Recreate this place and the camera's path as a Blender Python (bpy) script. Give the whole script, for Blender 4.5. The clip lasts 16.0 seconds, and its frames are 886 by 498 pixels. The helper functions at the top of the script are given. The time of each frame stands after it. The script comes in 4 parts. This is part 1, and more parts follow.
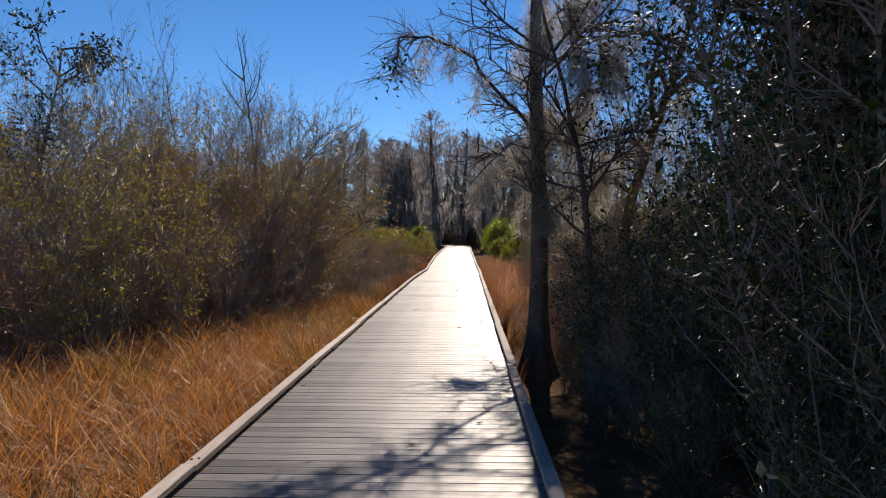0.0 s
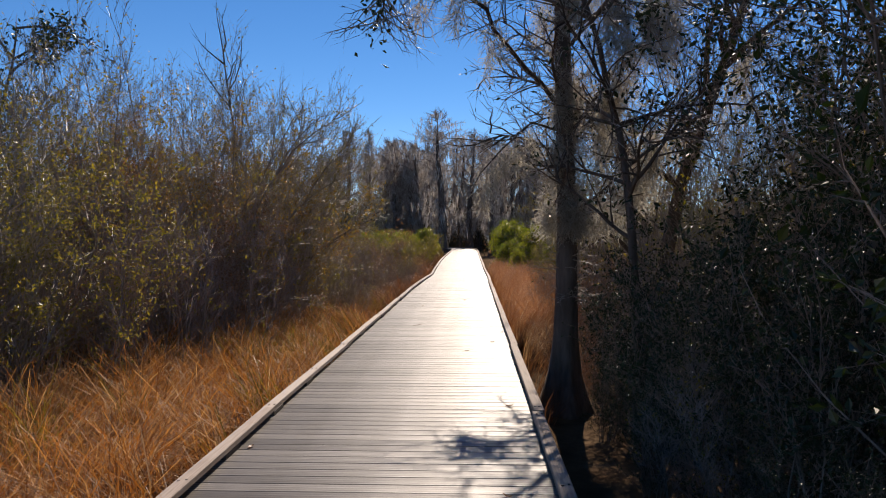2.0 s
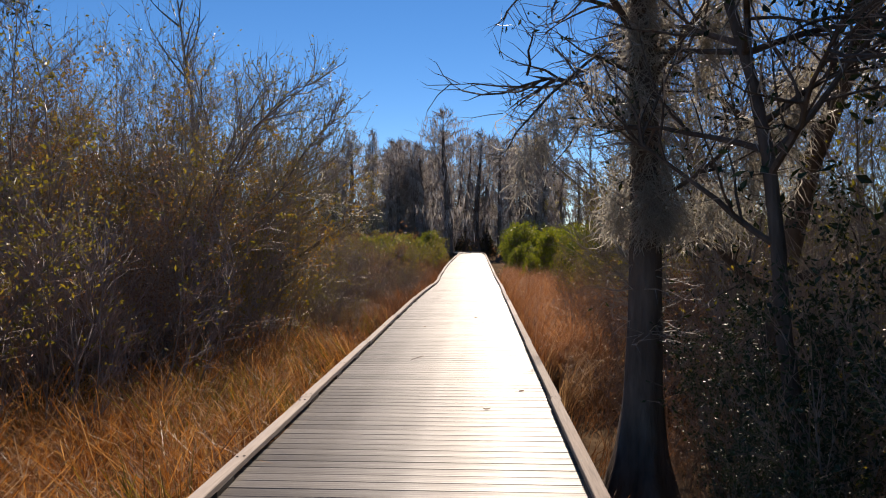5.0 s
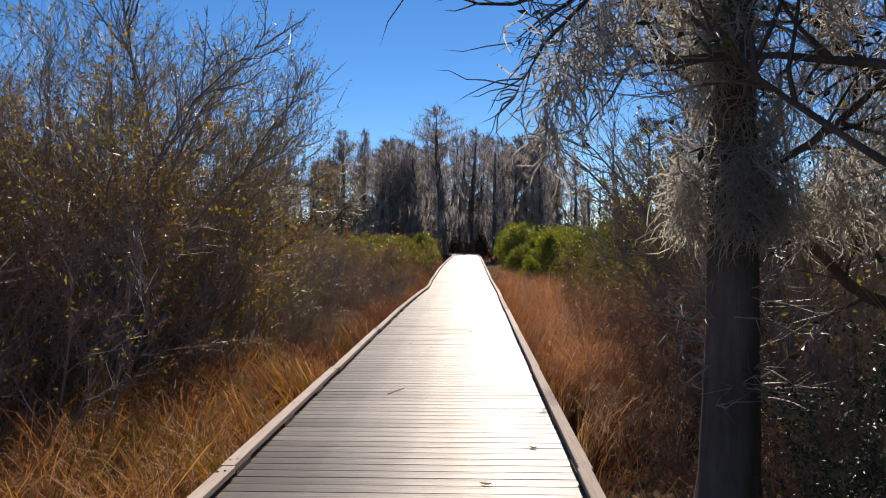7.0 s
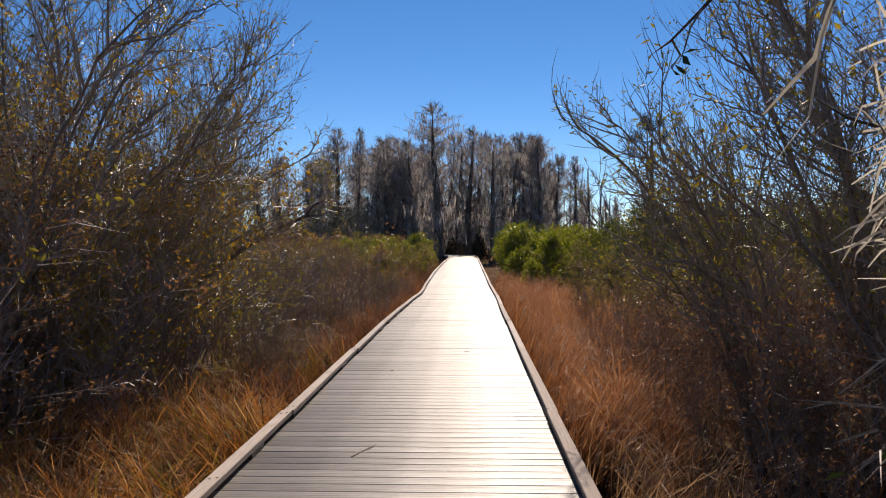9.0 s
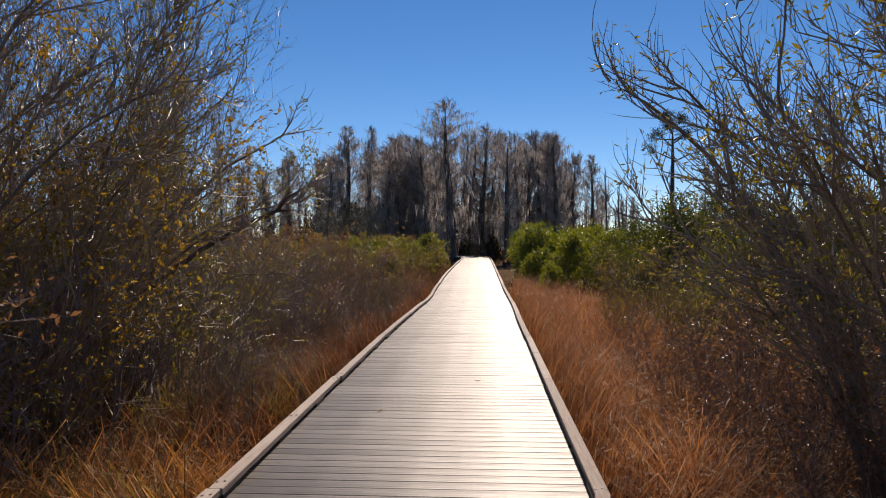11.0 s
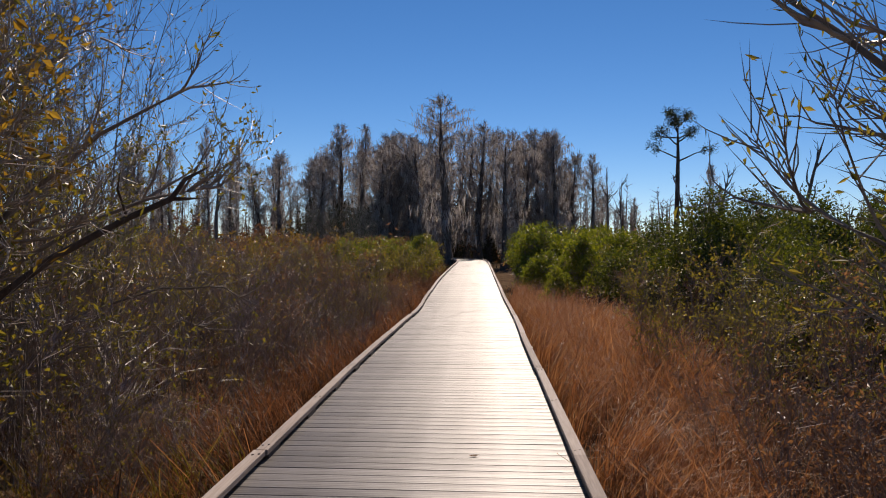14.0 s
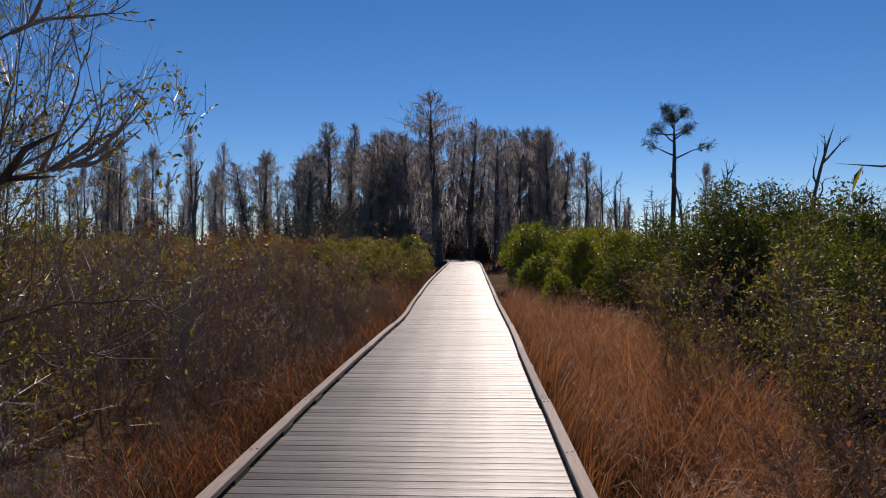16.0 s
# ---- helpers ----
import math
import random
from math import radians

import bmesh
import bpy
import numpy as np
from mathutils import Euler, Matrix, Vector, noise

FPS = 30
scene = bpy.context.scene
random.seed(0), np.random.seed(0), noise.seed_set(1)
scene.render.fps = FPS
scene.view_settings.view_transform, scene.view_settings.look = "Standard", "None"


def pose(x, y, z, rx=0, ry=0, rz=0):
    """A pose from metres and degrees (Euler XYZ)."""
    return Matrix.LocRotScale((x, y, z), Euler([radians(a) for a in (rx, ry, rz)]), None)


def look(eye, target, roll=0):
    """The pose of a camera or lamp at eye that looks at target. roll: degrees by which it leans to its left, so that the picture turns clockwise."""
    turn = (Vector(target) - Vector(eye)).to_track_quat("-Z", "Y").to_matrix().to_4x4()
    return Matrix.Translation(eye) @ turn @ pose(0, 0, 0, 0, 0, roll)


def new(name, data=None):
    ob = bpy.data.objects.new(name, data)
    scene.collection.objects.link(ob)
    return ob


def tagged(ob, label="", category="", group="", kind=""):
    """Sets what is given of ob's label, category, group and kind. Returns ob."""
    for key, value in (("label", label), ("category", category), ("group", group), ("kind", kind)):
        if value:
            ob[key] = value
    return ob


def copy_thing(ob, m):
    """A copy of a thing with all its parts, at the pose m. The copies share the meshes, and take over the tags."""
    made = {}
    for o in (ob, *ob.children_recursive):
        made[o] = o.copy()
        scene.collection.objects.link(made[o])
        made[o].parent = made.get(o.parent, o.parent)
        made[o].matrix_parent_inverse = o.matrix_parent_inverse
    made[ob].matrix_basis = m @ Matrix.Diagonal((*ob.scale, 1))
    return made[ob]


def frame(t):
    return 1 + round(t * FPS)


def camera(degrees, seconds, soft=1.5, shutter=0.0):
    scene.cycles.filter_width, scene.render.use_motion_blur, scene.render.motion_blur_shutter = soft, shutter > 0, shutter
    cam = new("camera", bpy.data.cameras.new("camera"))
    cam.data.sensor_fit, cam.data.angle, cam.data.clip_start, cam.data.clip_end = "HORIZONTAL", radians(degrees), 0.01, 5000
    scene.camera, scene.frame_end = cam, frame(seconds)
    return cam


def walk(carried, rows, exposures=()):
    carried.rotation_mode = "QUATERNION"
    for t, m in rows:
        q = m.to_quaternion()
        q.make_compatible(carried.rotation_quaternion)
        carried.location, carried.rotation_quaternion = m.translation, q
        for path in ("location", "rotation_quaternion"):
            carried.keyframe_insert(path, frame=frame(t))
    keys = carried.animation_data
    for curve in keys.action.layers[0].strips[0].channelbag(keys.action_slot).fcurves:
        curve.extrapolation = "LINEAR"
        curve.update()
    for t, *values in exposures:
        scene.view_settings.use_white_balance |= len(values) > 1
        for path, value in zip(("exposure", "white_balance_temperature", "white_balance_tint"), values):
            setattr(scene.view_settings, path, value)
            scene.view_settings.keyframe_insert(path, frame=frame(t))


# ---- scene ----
cam = camera(61.8, 16.0, soft=1.1)
PATH = [
    (0.0, 0.614, 0.000, 1.550, 88.71, 0.03, 1.79),
    (0.5, 0.592, 0.529, 1.553, 88.77, 0.00, 2.11),
    (1.0, 0.605, 1.058, 1.548, 88.80, 0.01, 2.28),
    (1.5, 0.592, 1.583, 1.541, 88.83, 0.03, 2.37),
    (2.0, 0.584, 2.124, 1.542, 88.91, 0.08, 2.33),
    (2.5, 0.557, 2.658, 1.543, 88.94, 0.08, 2.62),
    (3.0, 0.519, 3.192, 1.545, 88.98, 0.07, 2.76),
    (3.5, 0.490, 3.712, 1.541, 88.99, 0.03, 2.89),
    (4.0, 0.435, 4.233, 1.543, 89.07, 0.01, 2.82),
    (6.5, 0.432, 6.767, 1.522, 89.24, 0.15, 2.61),
    (7.0, 0.427, 7.261, 1.529, 89.29, 0.16, 2.34),
    (7.5, 0.425, 7.776, 1.537, 89.33, 0.19, 2.07),
    (8.0, 0.446, 8.274, 1.540, 89.35, 0.18, 1.83),
    (10.5, 0.411, 10.820, 1.545, 89.36, 0.07, 3.02),
    (11.0, 0.446, 11.310, 1.547, 89.40, 0.00, 3.19),
    (11.5, 0.479, 11.779, 1.551, 89.43, -0.04, 3.26),
    (12.0, 0.504, 12.239, 1.556, 89.49, -0.06, 3.08),
    (12.5, 0.504, 12.689, 1.560, 89.46, -0.11, 3.37),
    (13.0, 0.475, 13.137, 1.567, 89.52, -0.13, 3.20),
    (13.5, 0.469, 13.584, 1.572, 89.52, -0.21, 3.14),
    (14.0, 0.426, 14.027, 1.569, 89.53, -0.17, 2.93),
    (14.5, 0.443, 14.465, 1.561, 89.52, -0.12, 2.78),
    (15.0, 0.415, 14.910, 1.556, 89.57, -0.06, 2.55),
    (15.5, 0.437, 15.357, 1.556, 89.56, -0.00, 2.43),
    (16.0, 0.439, 15.791, 1.563, 89.60, 0.09, 2.30),
]
EXPOSURES = [(0.0, 0.25, 7250, 16), (4.0, 0.32, 7700, 17), (7.0, 0.34, 7350, 16), (11.0, 0.03, 7650, 19), (14.0, -0.12, 7450, 19), (16.0, -0.33, 6950, 20)]
walk(cam, [(t, pose(*r)) for t, *r in PATH], EXPOSURES)

# ---- world and light ----
SUN_EL, SUN_AZ = 40.5, 5.0
world = bpy.data.worlds.new("sky")
scene.world = world
world.use_nodes = True
wn = world.node_tree
sky = wn.nodes.new("ShaderNodeTexSky")
sky.sky_type = "NISHITA"
sky.sun_disc = False
sky.sun_elevation, sky.sun_rotation = radians(SUN_EL), radians(SUN_AZ)
sky.altitude, sky.air_density, sky.dust_density, sky.ozone_density = 3000, 1.0, 0.0, 5.0
bg = wn.nodes["Background"]
bg.inputs["Strength"].default_value = 0.107
deep = wn.nodes.new("ShaderNodeHueSaturation")
deep.inputs["Hue"].default_value, deep.inputs["Saturation"].default_value = 0.501, 1.22
wn.links.new(sky.outputs["Color"], deep.inputs["Color"])
wn.links.new(deep.outputs["Color"], bg.inputs["Color"])
sun = new("sun", bpy.data.lights.new("sun", "SUN"))
sun.data.energy, sun.data.angle, sun.data.color = 5.0, radians(0.6), (1.0, 0.94, 0.85)
sun_dir = Vector((math.sin(radians(SUN_AZ)) * math.cos(radians(SUN_EL)), math.cos(radians(SUN_AZ)) * math.cos(radians(SUN_EL)), math.sin(radians(SUN_EL))))
sun.matrix_world = look(sun_dir * 50, (0, 0, 0))


# ---- materials ----
def material(name, rough=0.8, spec=0.3):
    m = bpy.data.materials.new(name)
    m.use_nodes = True
    n = m.node_tree
    b = n.nodes["Principled BSDF"]
    b.inputs["Roughness"].default_value = rough
    b.inputs["Specular IOR Level"].default_value = spec
    return m, n, b


def ramp(n, stops):
    r = n.nodes.new("ShaderNodeValToRGB")
    e = r.color_ramp.elements
    while len(e) < len(stops):
        e.new(0.5)
    for el, (pos, col) in zip(e, stops):
        el.position, el.color = pos, (*col, 1)
    return r


def noise_of(n, scale, detail=4, stretch=(1, 1, 1), rough=0.6, source="Object"):
    tc = n.nodes.new("ShaderNodeTexCoord")
    mp = n.nodes.new("ShaderNodeMapping")
    mp.inputs["Scale"].default_value = stretch
    t = n.nodes.new("ShaderNodeTexNoise")
    t.inputs["Scale"].default_value, t.inputs["Detail"].default_value, t.inputs["Roughness"].default_value = scale, detail, rough
    n.links.new(tc.outputs[source], mp.inputs["Vector"])
    n.links.new(mp.outputs["Vector"], t.inputs["Vector"])
    return t


def math_node(n, op, a, b):
    x = n.nodes.new("ShaderNodeMath")
    x.operation = op
    for i, v in enumerate((a, b)):
        if isinstance(v, (int, float)):
            x.inputs[i].default_value = v
        else:
            n.links.new(v, x.inputs[i])
    return x.outputs[0]


def bump(n, b, height, strength, distance):
    k = n.nodes.new("ShaderNodeBump")
    k.inputs["Strength"].default_value, k.inputs["Distance"].default_value = strength, distance
    n.links.new(height, k.inputs["Height"])
    n.links.new(k.outputs["Normal"], b.inputs["Normal"])


def leafy(name, stops, rough=0.5, spec=0.3, through_share=0.4, tint=(1.0, 0.9, 0.5)):
    """Thin leaves or blades: colour differs from piece to piece, some light comes through."""
    m, n, b = material(name, rough, spec)
    geo = n.nodes.new("ShaderNodeNewGeometry")
    info = n.nodes.new("ShaderNodeObjectInfo")
    v = math_node(n, "ADD", math_node(n, "MULTIPLY", geo.outputs["Random Per Island"], 0.8), math_node(n, "MULTIPLY", info.outputs["Random"], 0.2))
    r = ramp(n, stops)
    n.links.new(v, r.inputs["Fac"])
    n.links.new(r.outputs["Color"], b.inputs["Base Color"])
    if through_share:
        tr = n.nodes.new("ShaderNodeBsdfTranslucent")
        mul = n.nodes.new("ShaderNodeMix")
        mul.data_type, mul.blend_type = "RGBA", "MULTIPLY"
        mul.inputs["Factor"].default_value = 1
        n.links.new(r.outputs["Color"], mul.inputs[6])
        mul.inputs[7].default_value = (*tint, 1)
        n.links.new(mul.outputs[2], tr.inputs["Color"])
        mix = n.nodes.new("ShaderNodeMixShader")
        mix.inputs["Fac"].default_value = through_share
        n.links.new(b.outputs["BSDF"], mix.inputs[1])
        n.links.new(tr.outputs["BSDF"], mix.inputs[2])
        n.links.new(mix.outputs["Shader"], n.nodes["Material Output"].inputs["Surface"])
    return m


def bark(name, dark, light, scale=6.0, relief=0.02, rough=0.85, spec=0.25):
    m, n, b = material(name, rough, spec)
    t = noise_of(n, scale, 6, (1, 1, 0.18))
    big = noise_of(n, 1.3, 3)
    geo = n.nodes.new("ShaderNodeNewGeometry")
    v = math_node(n, "ADD", math_node(n, "MULTIPLY", t.outputs["Fac"], 0.6), math_node(n, "MULTIPLY", big.outputs["Fac"], 0.3))
    v = math_node(n, "ADD", v, math_node(n, "MULTIPLY", geo.outputs["Random Per Island"], 0.12))
    r = ramp(n, [(0.3, dark), (0.7, light)])
    n.links.new(v, r.inputs["Fac"])
    n.links.new(r.outputs["Color"], b.inputs["Base Color"])
    bump(n, b, t.outputs["Fac"], 0.8, relief)
    return m


def wood(name, dark, mid, light, along, rough, spec, relief=0.004):
    """Weathered timber with the grain along x or y of the object."""
    m, n, b = material(name, rough, spec)
    st = (0.6, 14, 14) if along == "x" else (14, 0.6, 14)
    grain = noise_of(n, 5.0, 6, st, 0.65)
    stain = noise_of(n, 1.1, 4, (1, 1, 1), 0.6)
    fine = noise_of(n, 60.0, 3, (1, 1, 1), 0.6)
    info = n.nodes.new("ShaderNodeObjectInfo")
    geo = n.nodes.new("ShaderNodeNewGeometry")
    v = math_node(n, "ADD", math_node(n, "MULTIPLY", grain.outputs["Fac"], 0.45), math_node(n, "MULTIPLY", stain.outputs["Fac"], 0.3))
    v = math_node(n, "ADD", v, math_node(n, "MULTIPLY", info.outputs["Random"], 0.2))
    v = math_node(n, "ADD", v, math_node(n, "MULTIPLY", geo.outputs["Random Per Island"], 0.1))
    r = ramp(n, [(0.3, dark), (0.5, mid), (0.68, light)])
    n.links.new(v, r.inputs["Fac"])
    n.links.new(r.outputs["Color"], b.inputs["Base Color"])
    rr = math_node(n, "ADD", math_node(n, "MULTIPLY", stain.outputs["Fac"], 0.25), rough - 0.12)
    n.links.new(rr, b.inputs["Roughness"])
    h = math_node(n, "ADD", grain.outputs["Fac"], math_node(n, "MULTIPLY", fine.outputs["Fac"], 0.3))
    bump(n, b, h, 0.6, relief)
    return m


DECK = wood("weathered_deck_board", (0.034, 0.030, 0.026), (0.118, 0.107, 0.096), (0.235, 0.218, 0.198), "x", 0.6, 0.25, 0.004)


def wear_deck(m):
    """Fine grooves along the boards and a patchy worn sheen."""
    n = m.node_tree
    b = n.nodes["Principled BSDF"]
    tc = n.nodes.new("ShaderNodeTexCoord")
    w = n.nodes.new("ShaderNodeTexWave")
    w.wave_type, w.bands_direction = "BANDS", "Y"
    w.inputs["Scale"].default_value, w.inputs["Distortion"].default_value, w.inputs["Detail"].default_value = 9.0, 0.6, 2.0
    n.links.new(tc.outputs["Object"], w.inputs["Vector"])
    old = b.inputs["Base Color"].links[0].from_socket
    mix = n.nodes.new("ShaderNodeMix")
    mix.data_type, mix.blend_type = "RGBA", "MULTIPLY"
    mix.inputs["Factor"].default_value = 0.7
    band = ramp(n, [(0.05, (0.35, 0.33, 0.32)), (0.4, (1, 1, 1))])
    n.links.new(w.outputs["Fac"], band.inputs["Fac"])
    n.links.new(old, mix.inputs[6])
    n.links.new(band.outputs["Color"], mix.inputs[7])
    n.links.new(mix.outputs[2], b.inputs["Base Color"])
    patch = noise_of(n, 2.2, 5, (0.5, 1.6, 1.0), 0.6)
    streak = noise_of(n, 9.0, 4, (0.3, 5.0, 1.0), 0.6)
    v = math_node(n, "ADD", math_node(n, "MULTIPLY", patch.outputs["Fac"], 0.4), math_node(n, "MULTIPLY", streak.outputs["Fac"], 0.6))
    r = ramp(n, [(0.34, (0.25, 0.25, 0.25)), (0.6, (1, 1, 1))])
    n.links.new(v, r.inputs["Fac"])
    # worn grooves spread the gloss along the walk more than across it
    lie = n.nodes.new("ShaderNodeCombineXYZ")
    lie.inputs[1].default_value = 1.0
    n.links.new(lie.outputs["Vector"], b.inputs["Tangent"])
    b.inputs["Anisotropic"].default_value = 0.7
    n.links.new(math_node(n, "MULTIPLY", r.outputs["Color"], 0.95), b.inputs["Specular IOR Level"])
    n.links.new(math_node(n, "SUBTRACT", 0.63, math_node(n, "MULTIPLY", v, 0.24)), b.inputs["Roughness"])


wear_deck(DECK)
CURB = wood("weathered_curb_timber", (0.13, 0.098, 0.08), (0.29, 0.232, 0.195), (0.44, 0.375, 0.325), "y", 0.7, 0.25, 0.006)
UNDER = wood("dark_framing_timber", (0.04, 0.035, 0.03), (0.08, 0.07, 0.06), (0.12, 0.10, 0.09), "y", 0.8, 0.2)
STEEL = material("rusted_screw", 0.5, 0.5)[0]
STEEL.node_tree.nodes["Principled BSDF"].inputs["Base Color"].default_value = (0.06, 0.045, 0.035, 1)

BARK_GREY = bark("grey_brown_bark", (0.09, 0.072, 0.06), (0.32, 0.265, 0.225))
BARK_CYPRESS = bark("cypress_bark", (0.035, 0.026, 0.021), (0.20, 0.155, 0.128), 11.0, 0.05, 0.95, 0.1)
BARK_PINE = bark("pine_bark", (0.03, 0.022, 0.018), (0.12, 0.08, 0.055), 8.0, 0.03)
TWIG_GREY = bark("grey_twig", (0.14, 0.11, 0.085), (0.44, 0.365, 0.30), 12.0, 0.002, 0.5, 0.45)
TWIG_BROWN = bark("brown_twig", (0.12, 0.082, 0.066), (0.40, 0.29, 0.235), 12.0, 0.002, 0.6, 0.3)
TWIG_PURPLE = bark("purple_brown_twig", (0.13, 0.10, 0.094), (0.39, 0.31, 0.287), 12.0, 0.002, 0.6, 0.35)
DEADWOOD = bark("bleached_deadwood", (0.05, 0.045, 0.04), (0.2, 0.18, 0.16), 7.0, 0.01)
LEAF_YELLOW = leafy("yellow_olive_leaf", [(0.0, (0.11, 0.11, 0.025)), (0.5, (0.22, 0.20, 0.04)), (1.0, (0.38, 0.30, 0.07))], 0.4, 0.5, 0.58)
LEAF_RUST = leafy("rust_brown_leaf", [(0.0, (0.10, 0.064, 0.044)), (0.5, (0.22, 0.135, 0.085)), (1.0, (0.40, 0.27, 0.155))], 0.42, 0.5, 0.5, (1.0, 0.7, 0.4))
LEAF_GREEN = leafy("bright_green_leaf", [(0.0, (0.10, 0.125, 0.02)), (0.6, (0.21, 0.22, 0.035)), (1.0, (0.35, 0.31, 0.06))], 0.4, 0.45, 0.5, (0.95, 1.0, 0.3))
LEAF_MYRTLE = leafy("myrtle_leaf", [(0.0, (0.045, 0.06, 0.014)), (0.55, (0.10, 0.115, 0.024)), (0.85, (0.20, 0.20, 0.035)), (1.0, (0.36, 0.32, 0.05))], 0.42, 0.4, 0.4, (0.95, 1.0, 0.3))
LEAF_DARK = leafy("dark_glossy_leaf", [(0.0, (0.018, 0.028, 0.012)), (0.7, (0.035, 0.05, 0.018)), (1.0, (0.06, 0.07, 0.025))], 0.42, 0.32, 0.12, (0.7, 1.0, 0.3))
NEEDLE = leafy("pine_needles", [(0.0, (0.03, 0.045, 0.018)), (1.0, (0.07, 0.085, 0.03))], 0.5, 0.3, 0.2)
MOSS = leafy("grey_spanish_moss", [(0.0, (0.34, 0.32, 0.285)), (1.0, (0.60, 0.575, 0.52))], 0.8, 0.15, 0.6, (1.0, 0.96, 0.88))
# dull leaf whose dark colour stands for the shade under the cypress stand
LEAF_SHADE = leafy("shade_dark_leaf", [(0.0, (0.045, 0.042, 0.026)), (1.0, (0.11, 0.095, 0.055))], 0.9, 0.1, 0.35)
MOSS_FAR = leafy("far_grey_moss", [(0.0, (0.24, 0.22, 0.21)), (1.0, (0.58, 0.55, 0.52))], 0.8, 0.15, 0.5, (1.0, 0.96, 0.92))
LEAF_GOLD = leafy("golden_leaf", [(0.0, (0.20, 0.12, 0.025)), (0.6, (0.38, 0.24, 0.045)), (1.0, (0.50, 0.36, 0.08))], 0.4, 0.45, 0.55)
FAR_TWIG = leafy("cypress_twigs", [(0.0, (0.14, 0.11, 0.10)), (1.0, (0.37, 0.30, 0.275))], 0.6, 0.4, 0.4, (1.0, 0.9, 0.8))
GRASS = leafy("dry_orange_grass", [(0.0, (0.16, 0.07, 0.025)), (0.35, (0.40, 0.18, 0.055)), (0.7, (0.56, 0.31, 0.11)), (1.0, (0.68, 0.54, 0.35))], 0.55, 0.3, 0.5, (1.0, 0.75, 0.42))
GRASS_BROWN = leafy("dull_brown_grass", [(0.0, (0.07, 0.038, 0.022)), (0.6, (0.16, 0.085, 0.048)), (1.0, (0.28, 0.17, 0.10))], 0.6, 0.25, 0.45, (1.0, 0.75, 0.5))
GRASS_TAN = leafy("tan_dead_grass", [(0.0, (0.15, 0.075, 0.04)), (0.5, (0.40, 0.235, 0.13)), (1.0, (0.70, 0.55, 0.41))], 0.5, 0.4, 0.45, (1.0, 0.85, 0.6))
GRASS_OLIVE = leafy("olive_grass", [(0.0, (0.09, 0.075, 0.02)), (0.6, (0.2, 0.15, 0.035)), (1.0, (0.34, 0.25, 0.08))], 0.5, 0.35, 0.5, (1.0, 0.9, 0.4))
GRASS_RUST = leafy("rust_red_grass", [(0.0, (0.15, 0.066, 0.032)), (0.5, (0.33, 0.17, 0.088)), (1.0, (0.52, 0.34, 0.20))], 0.55, 0.3, 0.5, (1.0, 0.7, 0.45))


def ground_material():
    m, n, b = material("marsh_soil", 1.0, 0.0)
    t = noise_of(n, 2.0, 8, (1, 1, 1), 0.7)
    big = noise_of(n, 0.12, 4)
    v = math_node(n, "ADD", math_node(n, "MULTIPLY", t.outputs["Fac"], 0.7), math_node(n, "MULTIPLY", big.outputs["Fac"], 0.4))
    r = ramp(n, [(0.35, (0.035, 0.025, 0.018)), (0.55, (0.10, 0.066, 0.042)), (0.75, (0.19, 0.13, 0.08))])
    n.links.new(v, r.inputs["Fac"])
    n.links.new(r.outputs["Color"], b.inputs["Base Color"])
    bump(n, b, t.outputs["Fac"], 1.0, 0.06)
    return m


SOIL = ground_material()


